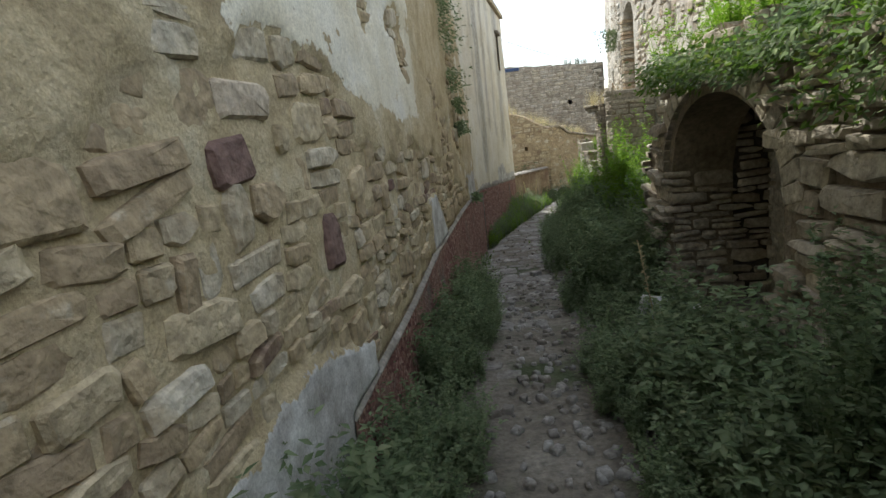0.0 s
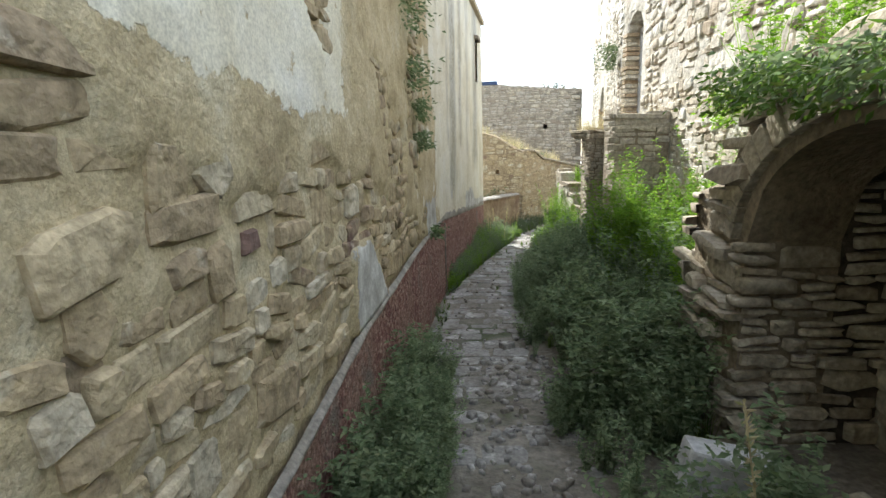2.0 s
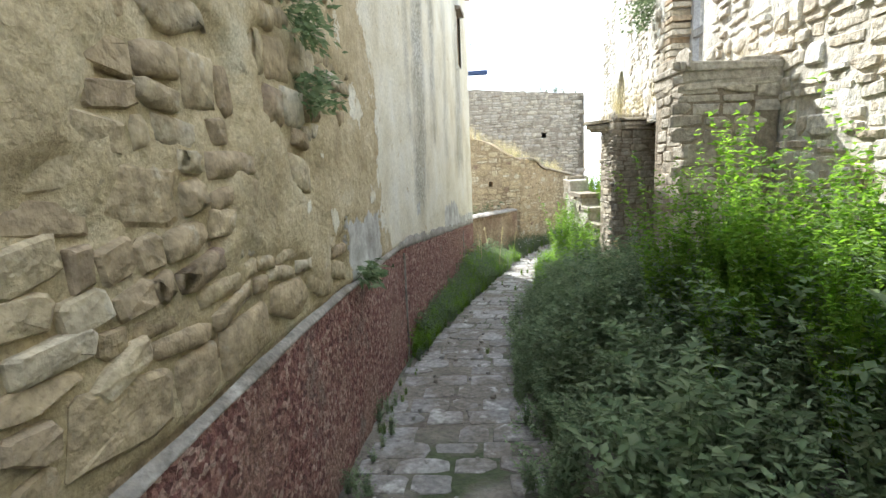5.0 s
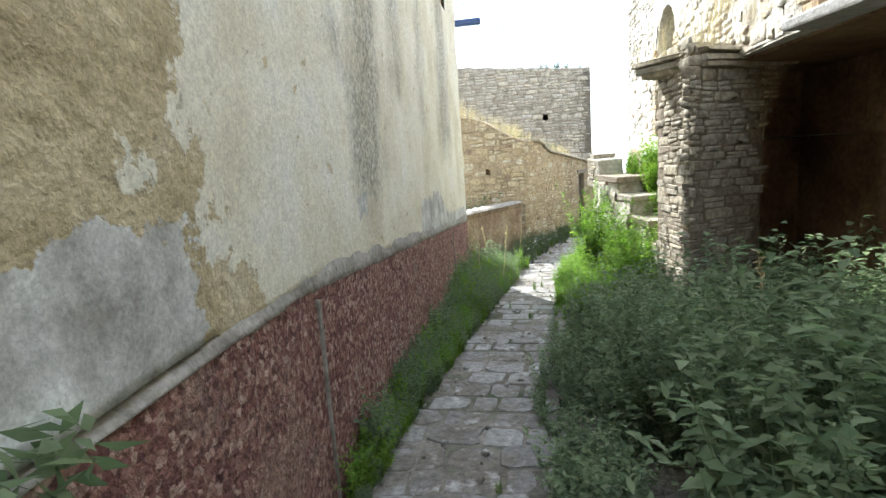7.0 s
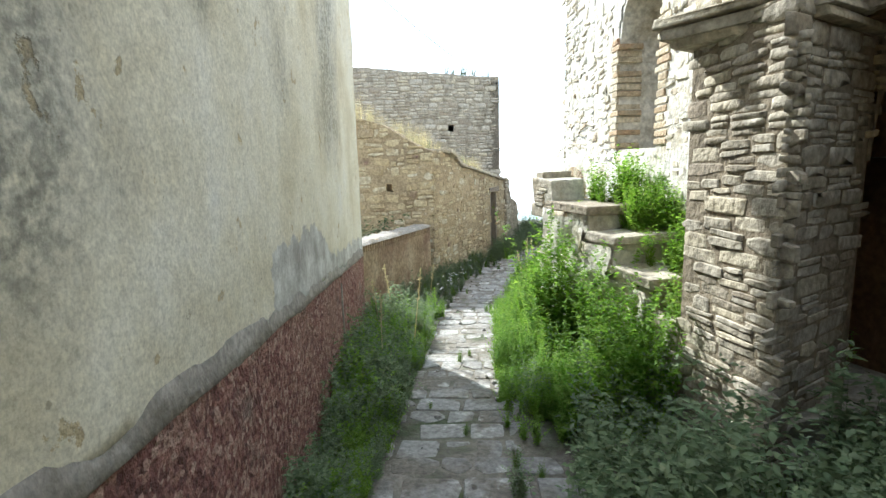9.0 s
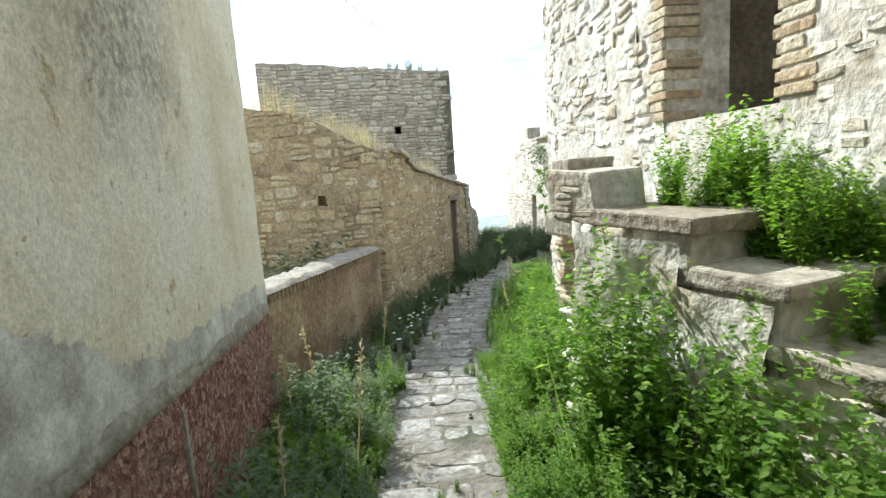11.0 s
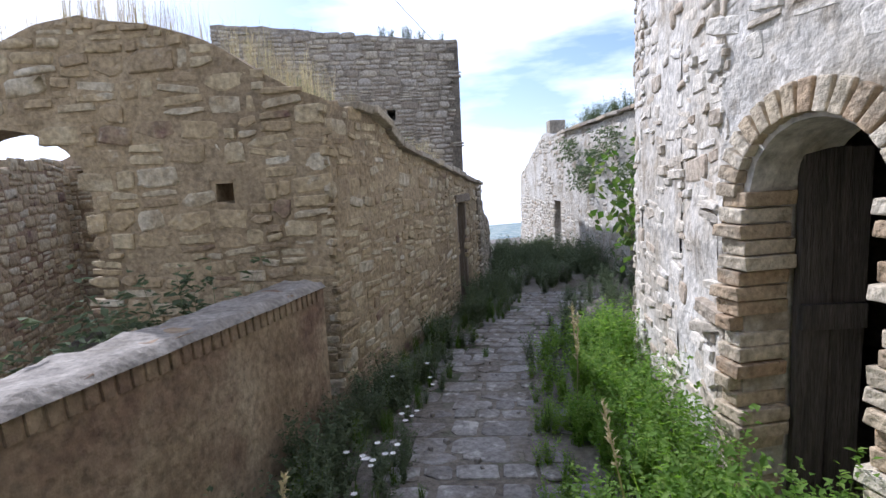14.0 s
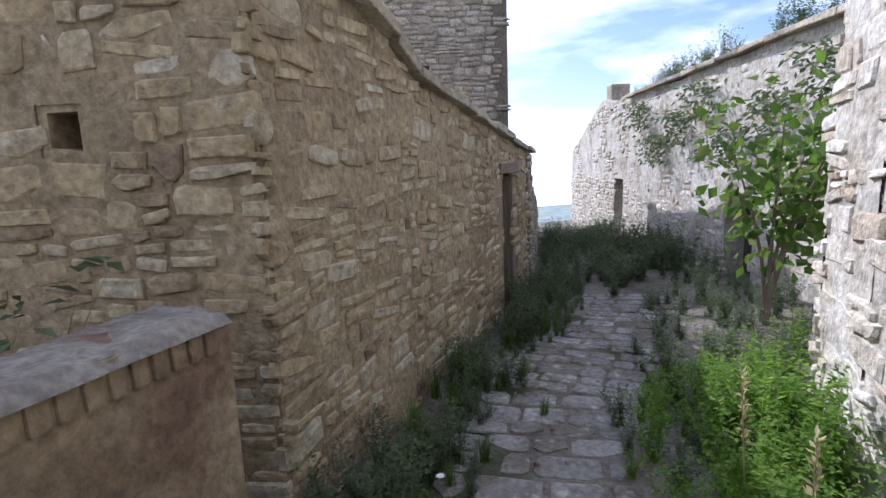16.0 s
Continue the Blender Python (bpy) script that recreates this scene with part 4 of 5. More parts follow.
def vault_at(s):
    t = lerp(s, VT)
    if VA < s < VB:
        return [(arch_top(s, VA, VB, 1.0, 0.62), t + 0.12)]
    return [(-0.8, t)]


cellar = tagged(new("vaulted_cellar"), "overgrown stone cellar block with a dark arched mouth", "cellar")
cellar_front = under(column_wall("front_wall", VF, steps(0, VL, 0.2, [VA, VB] + list(np.linspace(VA, VB, 17)[1:-1])), vault_at, 0.5, M_DARKMORTAR, 0.08), cellar)
VE = Frame((2.12, 5.15), (3.2, 5.05), flip=True)
cellar_end = under(column_wall("end_wall", VE, steps(0, 1.0, 0.2), lambda s: [(-0.8, 1.2 + s * 0.4)], 0.4, M_DARKMORTAR, 0.1), cellar)
VK = Frame((2.9, -4.0), (3.5, 5.0), flip=True)
# Inner walls take the shade-dark stone, so the mouth looks deep.
under(column_wall("back_wall", VK, steps(0, VK.length, 1.0), lambda s: [(-0.8, 1.9)], 0.3, M_SHADED_STONE), cellar)
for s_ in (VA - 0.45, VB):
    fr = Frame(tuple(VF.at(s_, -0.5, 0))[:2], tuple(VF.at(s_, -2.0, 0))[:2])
    cross = under(column_wall("cross_wall", fr, steps(0, 1.5, 0.5), lambda s: [(-0.8, 1.75)], 0.4, M_SHADED_STONE), cellar)
top_v = [VF.at(s, d, lerp(s, VT) - 0.06 + 0.05) for s in (0, VL - 3, VL - 1.6, VL - 0.6) for d in (-0.02, -2.4)]
under(new("vault_top", raw("vault_top", top_v + [v - Vector((0, 0, 0.16)) for v in top_v], [(0, 2, 3, 1), (2, 4, 5, 3), (4, 6, 7, 5), (8, 9, 11, 10), (10, 11, 13, 12), (12, 13, 15, 14), (6, 14, 15, 7)], M_SOIL)), cellar)
placed = []
for k in range(23):
    a = math.pi * (k + 0.5) / 23
    placed.append(((VA + VB) / 2 - 0.97 * math.cos(a), -0.06, 1.0 + 0.68 * math.sin(a), (a - math.pi / 2) * 0.85, 0.1, 0.22, 0.17))
bricks(VF, placed, cellar_front, M_GREY, "voussoir")

# ---- outside stair ----
stair = tagged(new("outdoor_stair"), "ruined outdoor stair of thick stone slabs against the facade", "stair")
ST = Frame((3.84, 11.92), (3.96, 14.67), flip=True)
TREADS = ((-0.6, 0.12, -0.3), (0.12, 0.5, -0.05), (0.5, 0.95, 0.18), (0.95, 1.35, 0.41), (1.35, 2.12, 0.60))
for i, (a, b, z) in enumerate(TREADS):
    st_mass = part("riser_block", block((b - a, 1.0, z + 1.25), ST.matrix((a + b) / 2, -0.52, -1.3), 0.02, 0.01), M_PALEMORTAR, stair)
    part("slab", block((b - a + 0.05, 1.02, 0.075), ST.matrix((a + b) / 2 - 0.02, -0.50, z - 0.07), 0.015, 0.016), M_GREY, stair, "worn grey stone slab")
part("landing", block((0.5, 0.9, 0.14), ST.matrix(2.22, -0.45, 0.44), 0.02, 0.02), M_GREY, stair, "cracked grey landing slab")
top_mass = part("top_block", block((0.46, 0.34, 0.24), ST.matrix(2.2, -0.17, 0.575), 0.02, 0.015), M_PALEMORTAR, stair)
part("capstone", block((0.2, 0.3, 0.06), ST.matrix(2.31, -0.17, 0.81), 0.014, 0.014), M_GREY, stair)


def stair_side(s):
    return [(-1.3, next((z for a, b, z in TREADS if a <= s < b), 0.6) - 0.07)]


# ---- far house down the lane ----
far_house = tagged(new("stone_house"), "low pale stone house with ivy and a chimney down the lane", "house")
HF = Frame((9.6, 20.2), (12.4, 27.7), flip=True)
HG = Frame((12.4, 27.7), (14.5, 33.7), flip=True)


def far_a(s):
    t = 1.66
    if 2.2 < s < 3.0:
        return [(-0.25, t)]
    return [(-2.2, t)]


def far_b(s):
    t = lerp(s, [(0, 1.75), (1.6, 1.7), (2.2, 1.9), (6.4, 0.5)])
    return [(-0.25, t)] if 0.35 < s < 1.1 else [(-2.8, t)]


far_wall_a = under(column_wall("wall", HF, steps(0, HF.length, 0.4, (2.2, 3.0)), far_a, 0.4, M_PALEMORTAR, 0.05), far_house)
far_wall_b = under(column_wall("wall", HG, steps(0, HG.length, 0.3, (0.35, 1.1)), far_b, 0.4, M_PALEMORTAR, 0.05), far_house)
# Each open doorway is filled by a dark board in place of its shade.
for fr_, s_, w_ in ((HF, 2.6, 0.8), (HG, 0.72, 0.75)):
    part("door", block((w_, 0.05, 1.9), fr_.matrix(s_, -0.32, -2.15), 0.005), M_DARKWOOD, far_house, "dark board painting the shade of an open doorway")
part("chimney", block((0.55, 0.5, 0.75), HG.matrix(2.3, -0.4, 1.5), 0.03, 0.02), M_GREY, far_house)
for i in range(12):
    part("eave_slab", block((0.66, 0.5, 0.07), HF.matrix(0.33 + 0.66 * i, -0.12, 1.67), 0.015, 0.015), M_BRICK if i % 3 == 0 else M_GREY, far_house)
under(column_wall("back_wall", Frame((12.6, 19.0), (18, 33)), steps(0, 14, 2), lambda s: [(-2.8, 0.6)], 0.4, M_PALEMORTAR), far_house)
wall_behind = tagged(column_wall("wall_behind", Frame((-3, -4.4), (4, -4.4), flip=True), steps(0, 7, 1), lambda s: [(-1, 3.5)], 0.4, M_MORTAR), "plain rubble wall closing the lane", "wall", kind="structure")

# overhead cable
bm = bmesh.new()
prev = None
for i in range(25):
    q = i / 24
    c = Vector((0.5 + 9.0 * q, 15.9 + 13 * q, 4.9 - 0.9 * q - 1.4 * q * (1 - q)))
    row = [bm.verts.new(c + Vector(o)) for o in ((0.008, 0, 0.005), (-0.008, 0, 0.005), (0, 0, -0.01))]
    if prev:
        for k in range(3):
            bm.faces.new((prev[k], prev[(k + 1) % 3], row[(k + 1) % 3], row[k]))
    prev = row
cable = tagged(new("overhead_cable"), "thin black cable slung between the house and the tower", "cable")
part("wire", bm, M_WIRE, cable)


# ---- plants ----
def leaf_arrays(P, D, S, L, W, lift):
    """Leaves from base points P along D, with side vectors S, lengths L and widths W."""
    n = len(P)
    up = np.cross(S, D)
    mid = P + D * (L * 0.45)[:, None]
    V = np.stack([P, mid + S * (W / 2)[:, None] + up * (W * lift)[:, None], P + D * L[:, None] - up * (L * 0.12)[:, None], mid - S * (W / 2)[:, None] + up * (W * lift)[:, None]], 1).reshape(-1, 3)
    k = 4 * np.arange(n)[:, None]
    T = np.concatenate([k + np.array([[0, 1, 2]]), k + np.array([[0, 2, 3]])], 0)
    return V, T


def unit(a):
    return a / np.maximum(1e-6, np.linalg.norm(a, axis=1))[:, None]


def weed(seed, h, spread, stems, leaves, ll, lw):
    """A leafy weed: leaning stems that carry lance-shaped leaves to the top."""
    r = np.random.RandomState(seed)
    VV, TT, k = [], [], 0
    for i in range(stems):
        a, lean = r.uniform(0, 2 * np.pi), r.uniform(0.05, 1.0) * spread
        top = np.array([np.cos(a) * lean, np.sin(a) * lean, h * r.uniform(0.6, 1.05)])
        base = np.array([r.uniform(-.05, .05), r.uniform(-.05, .05), -0.03])
        t = np.sort(r.uniform(0.12, 1.0, leaves))
        P = base + (top - base) * t[:, None]
        P[:, :2] -= (top[:2] * (t * (1 - t))[:, None] * 0.6)
        az = r.uniform(0, 2 * np.pi, leaves)
        el = r.uniform(-0.3, 0.7, leaves)
        D = np.stack([np.cos(az) * np.cos(el), np.sin(az) * np.cos(el), np.sin(el)], 1)
        S = unit(np.cross(D, np.array([0, 0, 1.0])) + r.uniform(-.35, .35, (leaves, 3)))
        V, T = leaf_arrays(P, D, S, ll * r.uniform(0.6, 1.2, leaves) * (1.15 - 0.5 * t), lw * r.uniform(0.7, 1.2, leaves), 0.15)
        VV.append(V), TT.append(T + k)
        k += len(V)
        VV.append(np.array([base, base + [0.006, 0.004, 0], top])), TT.append(np.array([[0, 1, 2]]) + k)
        k += 3
    return np.concatenate(VV), np.concatenate(TT)


def tuft(seed, h, spread, blades, w=0.006, droop=0.5):
    """A grass tuft of bent, tapering blades."""
    r = np.random.RandomState(seed)
    az, n = r.uniform(0, 2 * np.pi, blades), blades
    L, out = h * r.uniform(0.5, 1.1, n), spread * r.uniform(0.1, 1.0, n)
    B = np.stack([r.uniform(-.05, .05, n), r.uniform(-.05, .05, n), np.full(n, -0.03)], 1)
    d = np.stack([np.cos(az), np.sin(az), np.zeros(n)], 1)
    side = np.stack([-np.sin(az), np.cos(az), np.zeros(n)], 1) * w / 2
    M = B + d * (out * 0.35)[:, None] + np.array([0, 0, 1.0]) * (L * 0.62)[:, None]
    E = B + d * out[:, None] + np.array([0, 0, 1.0]) * (L * (1 - droop * out / max(spread, 1e-6)))[:, None]
    V = np.stack([B - side, B + side, M + side * 0.8, M - side * 0.8, E], 1).reshape(-1, 3)
    k = 5 * np.arange(n)[:, None]
    return V, np.concatenate([k + np.array([[0, 1, 2]]), k + np.array([[0, 2, 3]]), k + np.array([[3, 2, 4]])], 0)


WEEDS = [weed(i, 0.62, 0.30, 14, 24, 0.07, 0.025) for i in range(5)]
BIGLEAF = [weed(20 + i, 0.6, 0.28, 12, 22, 0.066, 0.03) for i in range(3)]
TALL = [weed(30 + i, 1.15, 0.34, 17, 78, 0.052, 0.024) for i in range(4)]
SMALL = [weed(40 + i, 0.5, 0.26, 16, 24, 0.05, 0.02) for i in range(4)]
TUFTS = [tuft(60 + i, 0.45, 0.22, 60) for i in range(4)]
STRAW = [tuft(70 + i, 0.62, 0.24, 18, 0.003, 0.2) for i in range(4)]


def sow(name, shapes, places, material, label, category="weeds", seed=1):
    """One object of plants nobody could count. places: x, y, z, size."""
    r, V, T, k = random.Random(seed), [], [], 0
    for x, y, z, size in places:
        v, t = shapes[r.randrange(len(shapes))]
        a, c = r.uniform(0, 6.283), size * r.uniform(0.8, 1.2)
        ca, sa = math.cos(a) * c, math.sin(a) * c
        V.append(v @ np.array([[ca, sa, 0], [-sa, ca, 0], [0, 0, c]]) + np.array([x, y, z]))
        T.append(t + k)
        k += len(v)
    return tagged(new(name, fast(name, np.concatenate(V), np.concatenate(T), material)), label, category, kind="stuff")


RIGHT = [(-2, 1.05), (2.8, 1.55), (4.9, 2.0), (5.3, 3.0), (8, 3.25), (8.05, 2.7), (8.75, 2.8), (8.9, 4.2), (11.1, 4.6), (11.2, 3.55), (12, 3.7), (14.8, 3.85), (15, 5.2), (16.7, 5.6), (18.3, 6.5), (19, 7.0), (20.3, 9.4), (23, 10.5), (30, 13)]
LEFT = [(-2, -1.3), (9.4, 0.84), (15.6, 2.42), (16, 2.35), (18.8, 4.2), (23.3, 7.6), (30, 11.4)]


def strip(seed, n, y0, y1, side, size, reach=9.0, inner=0.42, falloff=1.0):
    """Places along one side of the path, n to the square metre or so."""
    r, out = random.Random(seed), []
    count = int(n * (y1 - y0))
    for _ in range(count):
        y = r.uniform(y0, y1)
        a, b = (path_x(y) + inner, min(lerp(y, RIGHT), path_x(y) + inner + reach)) if side > 0 else (max(lerp(y, LEFT), path_x(y) - inner - reach), path_x(y) - inner)
        if b <= a:
            continue
        x = a + (b - a) * r.random()
        edge = (x - a) if side > 0 else (b - x)
        if 3.5 < y < 4.9 and side > 0 and (x < 1.55 and r.random() < 0.8 or math.hypot(x - 1.75, y - 4.1) < 0.42):
            continue
        if noise.noise((x * 1.1, y * 1.1, seed)) < -0.35:
            continue
        out.append((x, y, ground_z(x, y), size * min(1.0, 0.5 + falloff * edge) * r.uniform(0.7, 1.15) * (1.0 + 0.45 * noise.noise((x * 1.7, y * 1.7, 40.0)))))
    return out


dark = strip(1, 75, 0.9, 5.3, 1, 0.95) + strip(31, 42, 0.9, 3.6, 1, 1.35, inner=0.62) + strip(32, 22, 9.8, 15.8, -1, 0.85, 0.8) + strip(2, 95, 5.0, 11.2, 1, 1.02) + strip(3, 34, 0.4, 6.3, -1, 0.95, 0.75, 0.28) + strip(4, 8, 6.3, 10, -1, 0.45) + strip(5, 26, 10, 16, -1, 0.62) + strip(6, 22, 11.2, 13.4, 1, 0.8)
sow("weeds", WEEDS, dark, M_LEAF, "dense dark green leafy weeds along the path")
sow("weeds", BIGLEAF, strip(7, 9, 0.8, 11, 1, 0.75) + strip(8, 7, 10, 16, -1, 0.6), M_LEAF, "broad-leaved weeds among the undergrowth", seed=2)
sow("weeds", SMALL, strip(9, 60, 12.2, 16.2, 1, 0.95, inner=0.36) + strip(33, 14, 16, 19, 1, 1.1, inner=0.5) + strip(10, 26, 15, 19.5, 1, 0.85) + strip(11, 34, 9.5, 16, -1, 0.85) , M_LEAF2, "bright green bushy weeds in the sun", seed=3)
sow("weeds", TALL, [(2.25 + random.random() * 0.9, 5.35 + random.random() * 2.3, 0.1, random.uniform(0.5, 1.15)) for _ in range(60)], M_LEAF2, "tall bright weeds below the sunlit facade", seed=31)
sow("weeds", TALL, [(path_x(y) + 0.85 + 1.3 * random.random(), y, ground_z(path_x(y) + 1.3, y), random.uniform(0.5, 0.8)) for y in (random.uniform(7.4, 10.9) for _ in range(34))], M_LEAF, "tall dark weeds standing before the piers", seed=32)
sow("weeds", SMALL, strip(12, 26, 15.8, 23, -1, 0.75, 1.1) + strip(13, 14, 18.5, 27, 1, 0.8) + strip(14, 9, 22, 30, -1, 0.9) + strip(41, 16, 22.3, 29, -1, 1.2, 2.0, -0.5) + strip(42, 16, 22.8, 29, 1, 1.3, 2.0, -0.2), M_GREYLEAF, "grey-green weeds along the rubble walls", seed=4)
sow("grass", TUFTS, strip(15, 14, 9.5, 23, -1, 0.75) + strip(16, 9, 11, 20, 1, 0.7) + strip(17, 4, 1, 11, 1, 0.8) + strip(18, 5, 2, 10, -1, 0.4), M_GRASS, "green grass tufts beside the paving", "grass", seed=5)
centre = [(path_x(y) + dx, y, -0.065 * y, sz) for y, dx, sz in ((12.6, 0.1, 0.3), (14.1, -0.05, 0.38), (14.2, 0.05, 0.35), (15.9, 0.28, 0.42), (16.05, 0.35, 0.5), (16.0, 0.2, 0.4), (17.4, -0.3, 0.3), (19.6, -0.1, 0.5), (9.4, 0.2, 0.25), (13.1, -0.2, 0.28))]
sow("grass", TUFTS, centre, M_GRASS, "tufts of grass growing between the paving stones", "grass", seed=6)

# plants on wall tops
def along(fr, top, s0, s1, n, size, d0=-0.35, d1=0.0, seed=1):
    r = random.Random(seed)
    return [(*tuple(fr.at(s, r.uniform(d0, d1), 0))[:2], top(s) - 0.02, size * r.uniform(0.5, 1.2)) for s in (r.uniform(s0, s1) for _ in range(n))]


sow("dry_grass", STRAW, along(GF, lambda s: lerp(s, GTOP), 0.1, 3.6, 110, 0.75, seed=2) + along(SF, lambda s: lerp(s, STOP) + 0.05, 0.1, 4.6, 190, 0.85, -0.9, -0.3, seed=3) + along(TF, lambda s: lerp(s, TT), 0.0, 5.6, 60, 0.35, seed=4),
    M_DRY, "dry straw-coloured grass on the wall tops", "grass", seed=7)
sow("dry_grass", STRAW, along(Frame((3.6, 11.2), (4.5, 11.5)), lambda s: 1.74, 0.0, 0.9, 34, 0.55, -0.6, 0.05, 5) + along(Frame((2.8, 8.1), (3.4, 8.0)), lambda s: 1.84, 0.0, 0.6, 6, 0.3, -0.4, 0.0, 6) + along(Frame((2.9, 8.75), (3.7, 11.0)), lambda s: 1.74, 0.0, 2.2, 20, 0.5, -0.3, 0.1, 6), M_DRY, "dry grass on the pier cornices", "grass", seed=8)
sow("weeds", SMALL, along(SF, lambda s: lerp(s, STOP) + 0.02, 0.3, 3.6, 26, 0.7, -0.8, -0.3, 7) + along(TF, lambda s: lerp(s, TT), 3.8, 5.4, 12, 0.8, seed=8) + along(HF, lambda s: 1.7, 0.2, 7.6, 50, 1.0, seed=9), M_GREYLEAF, "grey-green scrub on the wall tops", seed=9)
# cellar top: mat of weeds and hanging grass over the mouth
mat_top = [(*tuple(VF.at(s, d, 0))[:2], lerp(s, VT) + 0.0, z) for s, d, z in ((random.uniform(2.5, VL - 0.5), random.uniform(-1.5, 0.02), random.uniform(0.5, 1.15)) for _ in range(260))]
sow("weeds", SMALL, mat_top, M_LEAF2, "bright weeds growing over the cellar vault", seed=10)
sow("weeds", TALL, [(*tuple(VF.at(random.uniform(2.0, VA - 0.5), random.uniform(0.1, 0.45), 0))[:2], 0.0, random.uniform(0.7, 1.15)) for _ in range(34)] + [(*tuple(VF.at(random.uniform(2.5, VL - 1.0), random.uniform(-1.4, -0.2), 0))[:2], 1.85, random.uniform(0.3, 0.6)) for _ in range(16)], M_LEAF, "tall weeds before and above the cellar wall", seed=33)
sow("grass", TUFTS, [(x, y, z, q * 1.0) for x, y, z, q in mat_top[:110]], M_GRASS, "long grass on the cellar vault", "grass", seed=11)


def hang(fr, s, z, size, seed, material, name, label, d=0.05, drop=0.5, n=160, ll=0.06):
    """A clump that hangs from a wall: leaves spread out and down from one root."""
    r = np.random.RandomState(seed)
    P = np.stack([r.normal(0, 0.32, n) * size, np.abs(r.normal(0, 0.22, n)) * size + d, -r.uniform(-0.3, 1.0, n) ** 1.0 * drop * size], 1)
    W = np.array([list(fr.at(s, 0, z) + fr.u * p[0] + fr.n * p[1] + Vector((0, 0, p[2]))) for p in P])
    D = unit(r.uniform(-1, 1, (n, 3)) + np.array([fr.n.x, fr.n.y, -0.5]))
    S = unit(np.cross(D, r.uniform(-1, 1, (n, 3))))
    V, T = leaf_arrays(W, D, S, ll * r.uniform(0.6, 1.3, n), ll * 0.42 * r.uniform(0.7, 1.2, n), 0.12)
    k = len(V)
    root = fr.at(s, -0.02, z)
    tips = W[::6]
    V2 = np.concatenate([np.stack([np.array(root) + 0 * t, np.array(root) + [0, 0, 0.008], t]) for t in tips])
    T2 = np.arange(len(V2)).reshape(-1, 3) + k
    return tagged(new(name, fast(name, np.concatenate([V, V2]), np.concatenate([T, T2]), material)), label, "plant", group=name.replace("_", " ") + "s")


for i, (s_, z_, q) in enumerate(((10.75, 2.75, 0.55), (10.95, 2.25, 0.45), (11.3, 1.95, 0.3), (10.85, 3.1, 0.5), (11.35, 1.65, 0.28))):
    hang(LA, s_, z_, q, 90 + i, M_LEAF, "wall_plant", "small green plant rooted in the plastered wall", n=190, ll=0.05)
hang(LA, 12.12, 0.62, 0.3, 97, M_LEAF, "wall_plant", "green nettle growing on the plinth ledge", n=90, ll=0.07, drop=0.35)
hang(FB, 0.35, 3.0, 0.6, 100, M_GREYLEAF, "wall_plant", "grey-green fern clump on the facade edge", n=420)
hang(FA, 2.8, 1.9, 0.5, 101, M_LEAF2, "wall_plant", "green creeper hanging on the sunlit facade", n=200)
for i in range(17):
    hang(VF, VA - 3.0 + 0.3 * i, 1.9 - 0.04 * (i % 3), 0.5, 110 + i, M_LEAF if i % 2 else M_GRASS, "hanging_weed", "dry green weed hanging over the cellar mouth", n=260, ll=0.05, drop=0.8 if i < 9 else 0.35)["kind"] = "stuff"
for i in range(7):
    hang(HF, 0.6 + 1.0 * i, 1.3 - 0.35 * (i % 3), 0.9, 130 + i, M_GREYLEAF, "wall_plant", "grey scrub hanging on the far house wall", n=260, ll=0.1)
sow("weeds", TALL, [(*tuple(ST.at(random.uniform(0.0, 1.8), random.uniform(0.08, 0.34), 0))[:2], -0.95, random.uniform(0.6, 1.2)) for _ in range(30)] + [(*tuple(ST.at(random.uniform(0.6, 1.7), random.uniform(0.3, 0.7), 0))[:2], -0.97, random.uniform(0.3, 0.5)) for _ in range(46)],
    M_LEAF2, "tall bright leafy bush crowding the foot of the stair", seed=13)
sow("weeds", SMALL, [(*tuple(PF.at(random.uniform(0.2, 3.1), random.uniform(-1.3, -0.5), 0))[:2], -1.2, random.uniform(1.7, 2.6)) for _ in range(26)], M_GREYLEAF, "tall grey-green weeds behind the parapet", seed=14)
on_stair = []
for q in range(120):
    s_ = random.uniform(-0.3, 1.9)
    on_stair.append((*tuple(ST.at(s_, random.uniform(-0.95, -0.28 if s_ > 0.9 else -0.05), 0))[:2], stair_side(s_)[0][1] + 0.06, random.uniform(0.35, 0.8)))
sow("weeds", BIGLEAF, on_stair, M_LEAF2, "bright weeds growing on the stair slabs", seed=12)

# fig sapling by the far doorway
fig = tagged(new("fig_sapling"), "leafy green fig sapling beside the far house", "sapling")
fx, fy = 8.75, 20.6
bm = bmesh.new()
rnd = random.Random(5)
tips = []
for i in range(7):
    a, l = rnd.uniform(0, 6.28), rnd.uniform(0.5, 1.0)
    p0 = Vector((fx, fy, -1.45))
    prev = None
    for j in range(6):
        q = j / 5
        c = p0 + Vector((math.cos(a) * l * q * q * 0.8, math.sin(a) * l * q * q * 0.8, 2.1 * q * (0.75 + 0.25 * l)))
        w = 0.035 * (1 - 0.8 * q)
        row = [bm.verts.new(c + Vector((w * math.cos(b), w * math.sin(b), 0))) for b in (0, 1.57, 3.14, 4.71)]
        if prev:
            for k in range(4):
                bm.faces.new((prev[k], prev[(k + 1) % 4], row[(k + 1) % 4], row[k]))
        prev = row
        if j > 2:
            tips.append(c)
part("trunk", bm, M_WOOD, fig)
r = np.random.RandomState(3)
P = np.concatenate([np.array(t) + r.normal(0, 0.2, (38, 3)) for t in tips])
D = unit(r.uniform(-1, 1, P.shape) + np.array([0, 0, -0.2]))
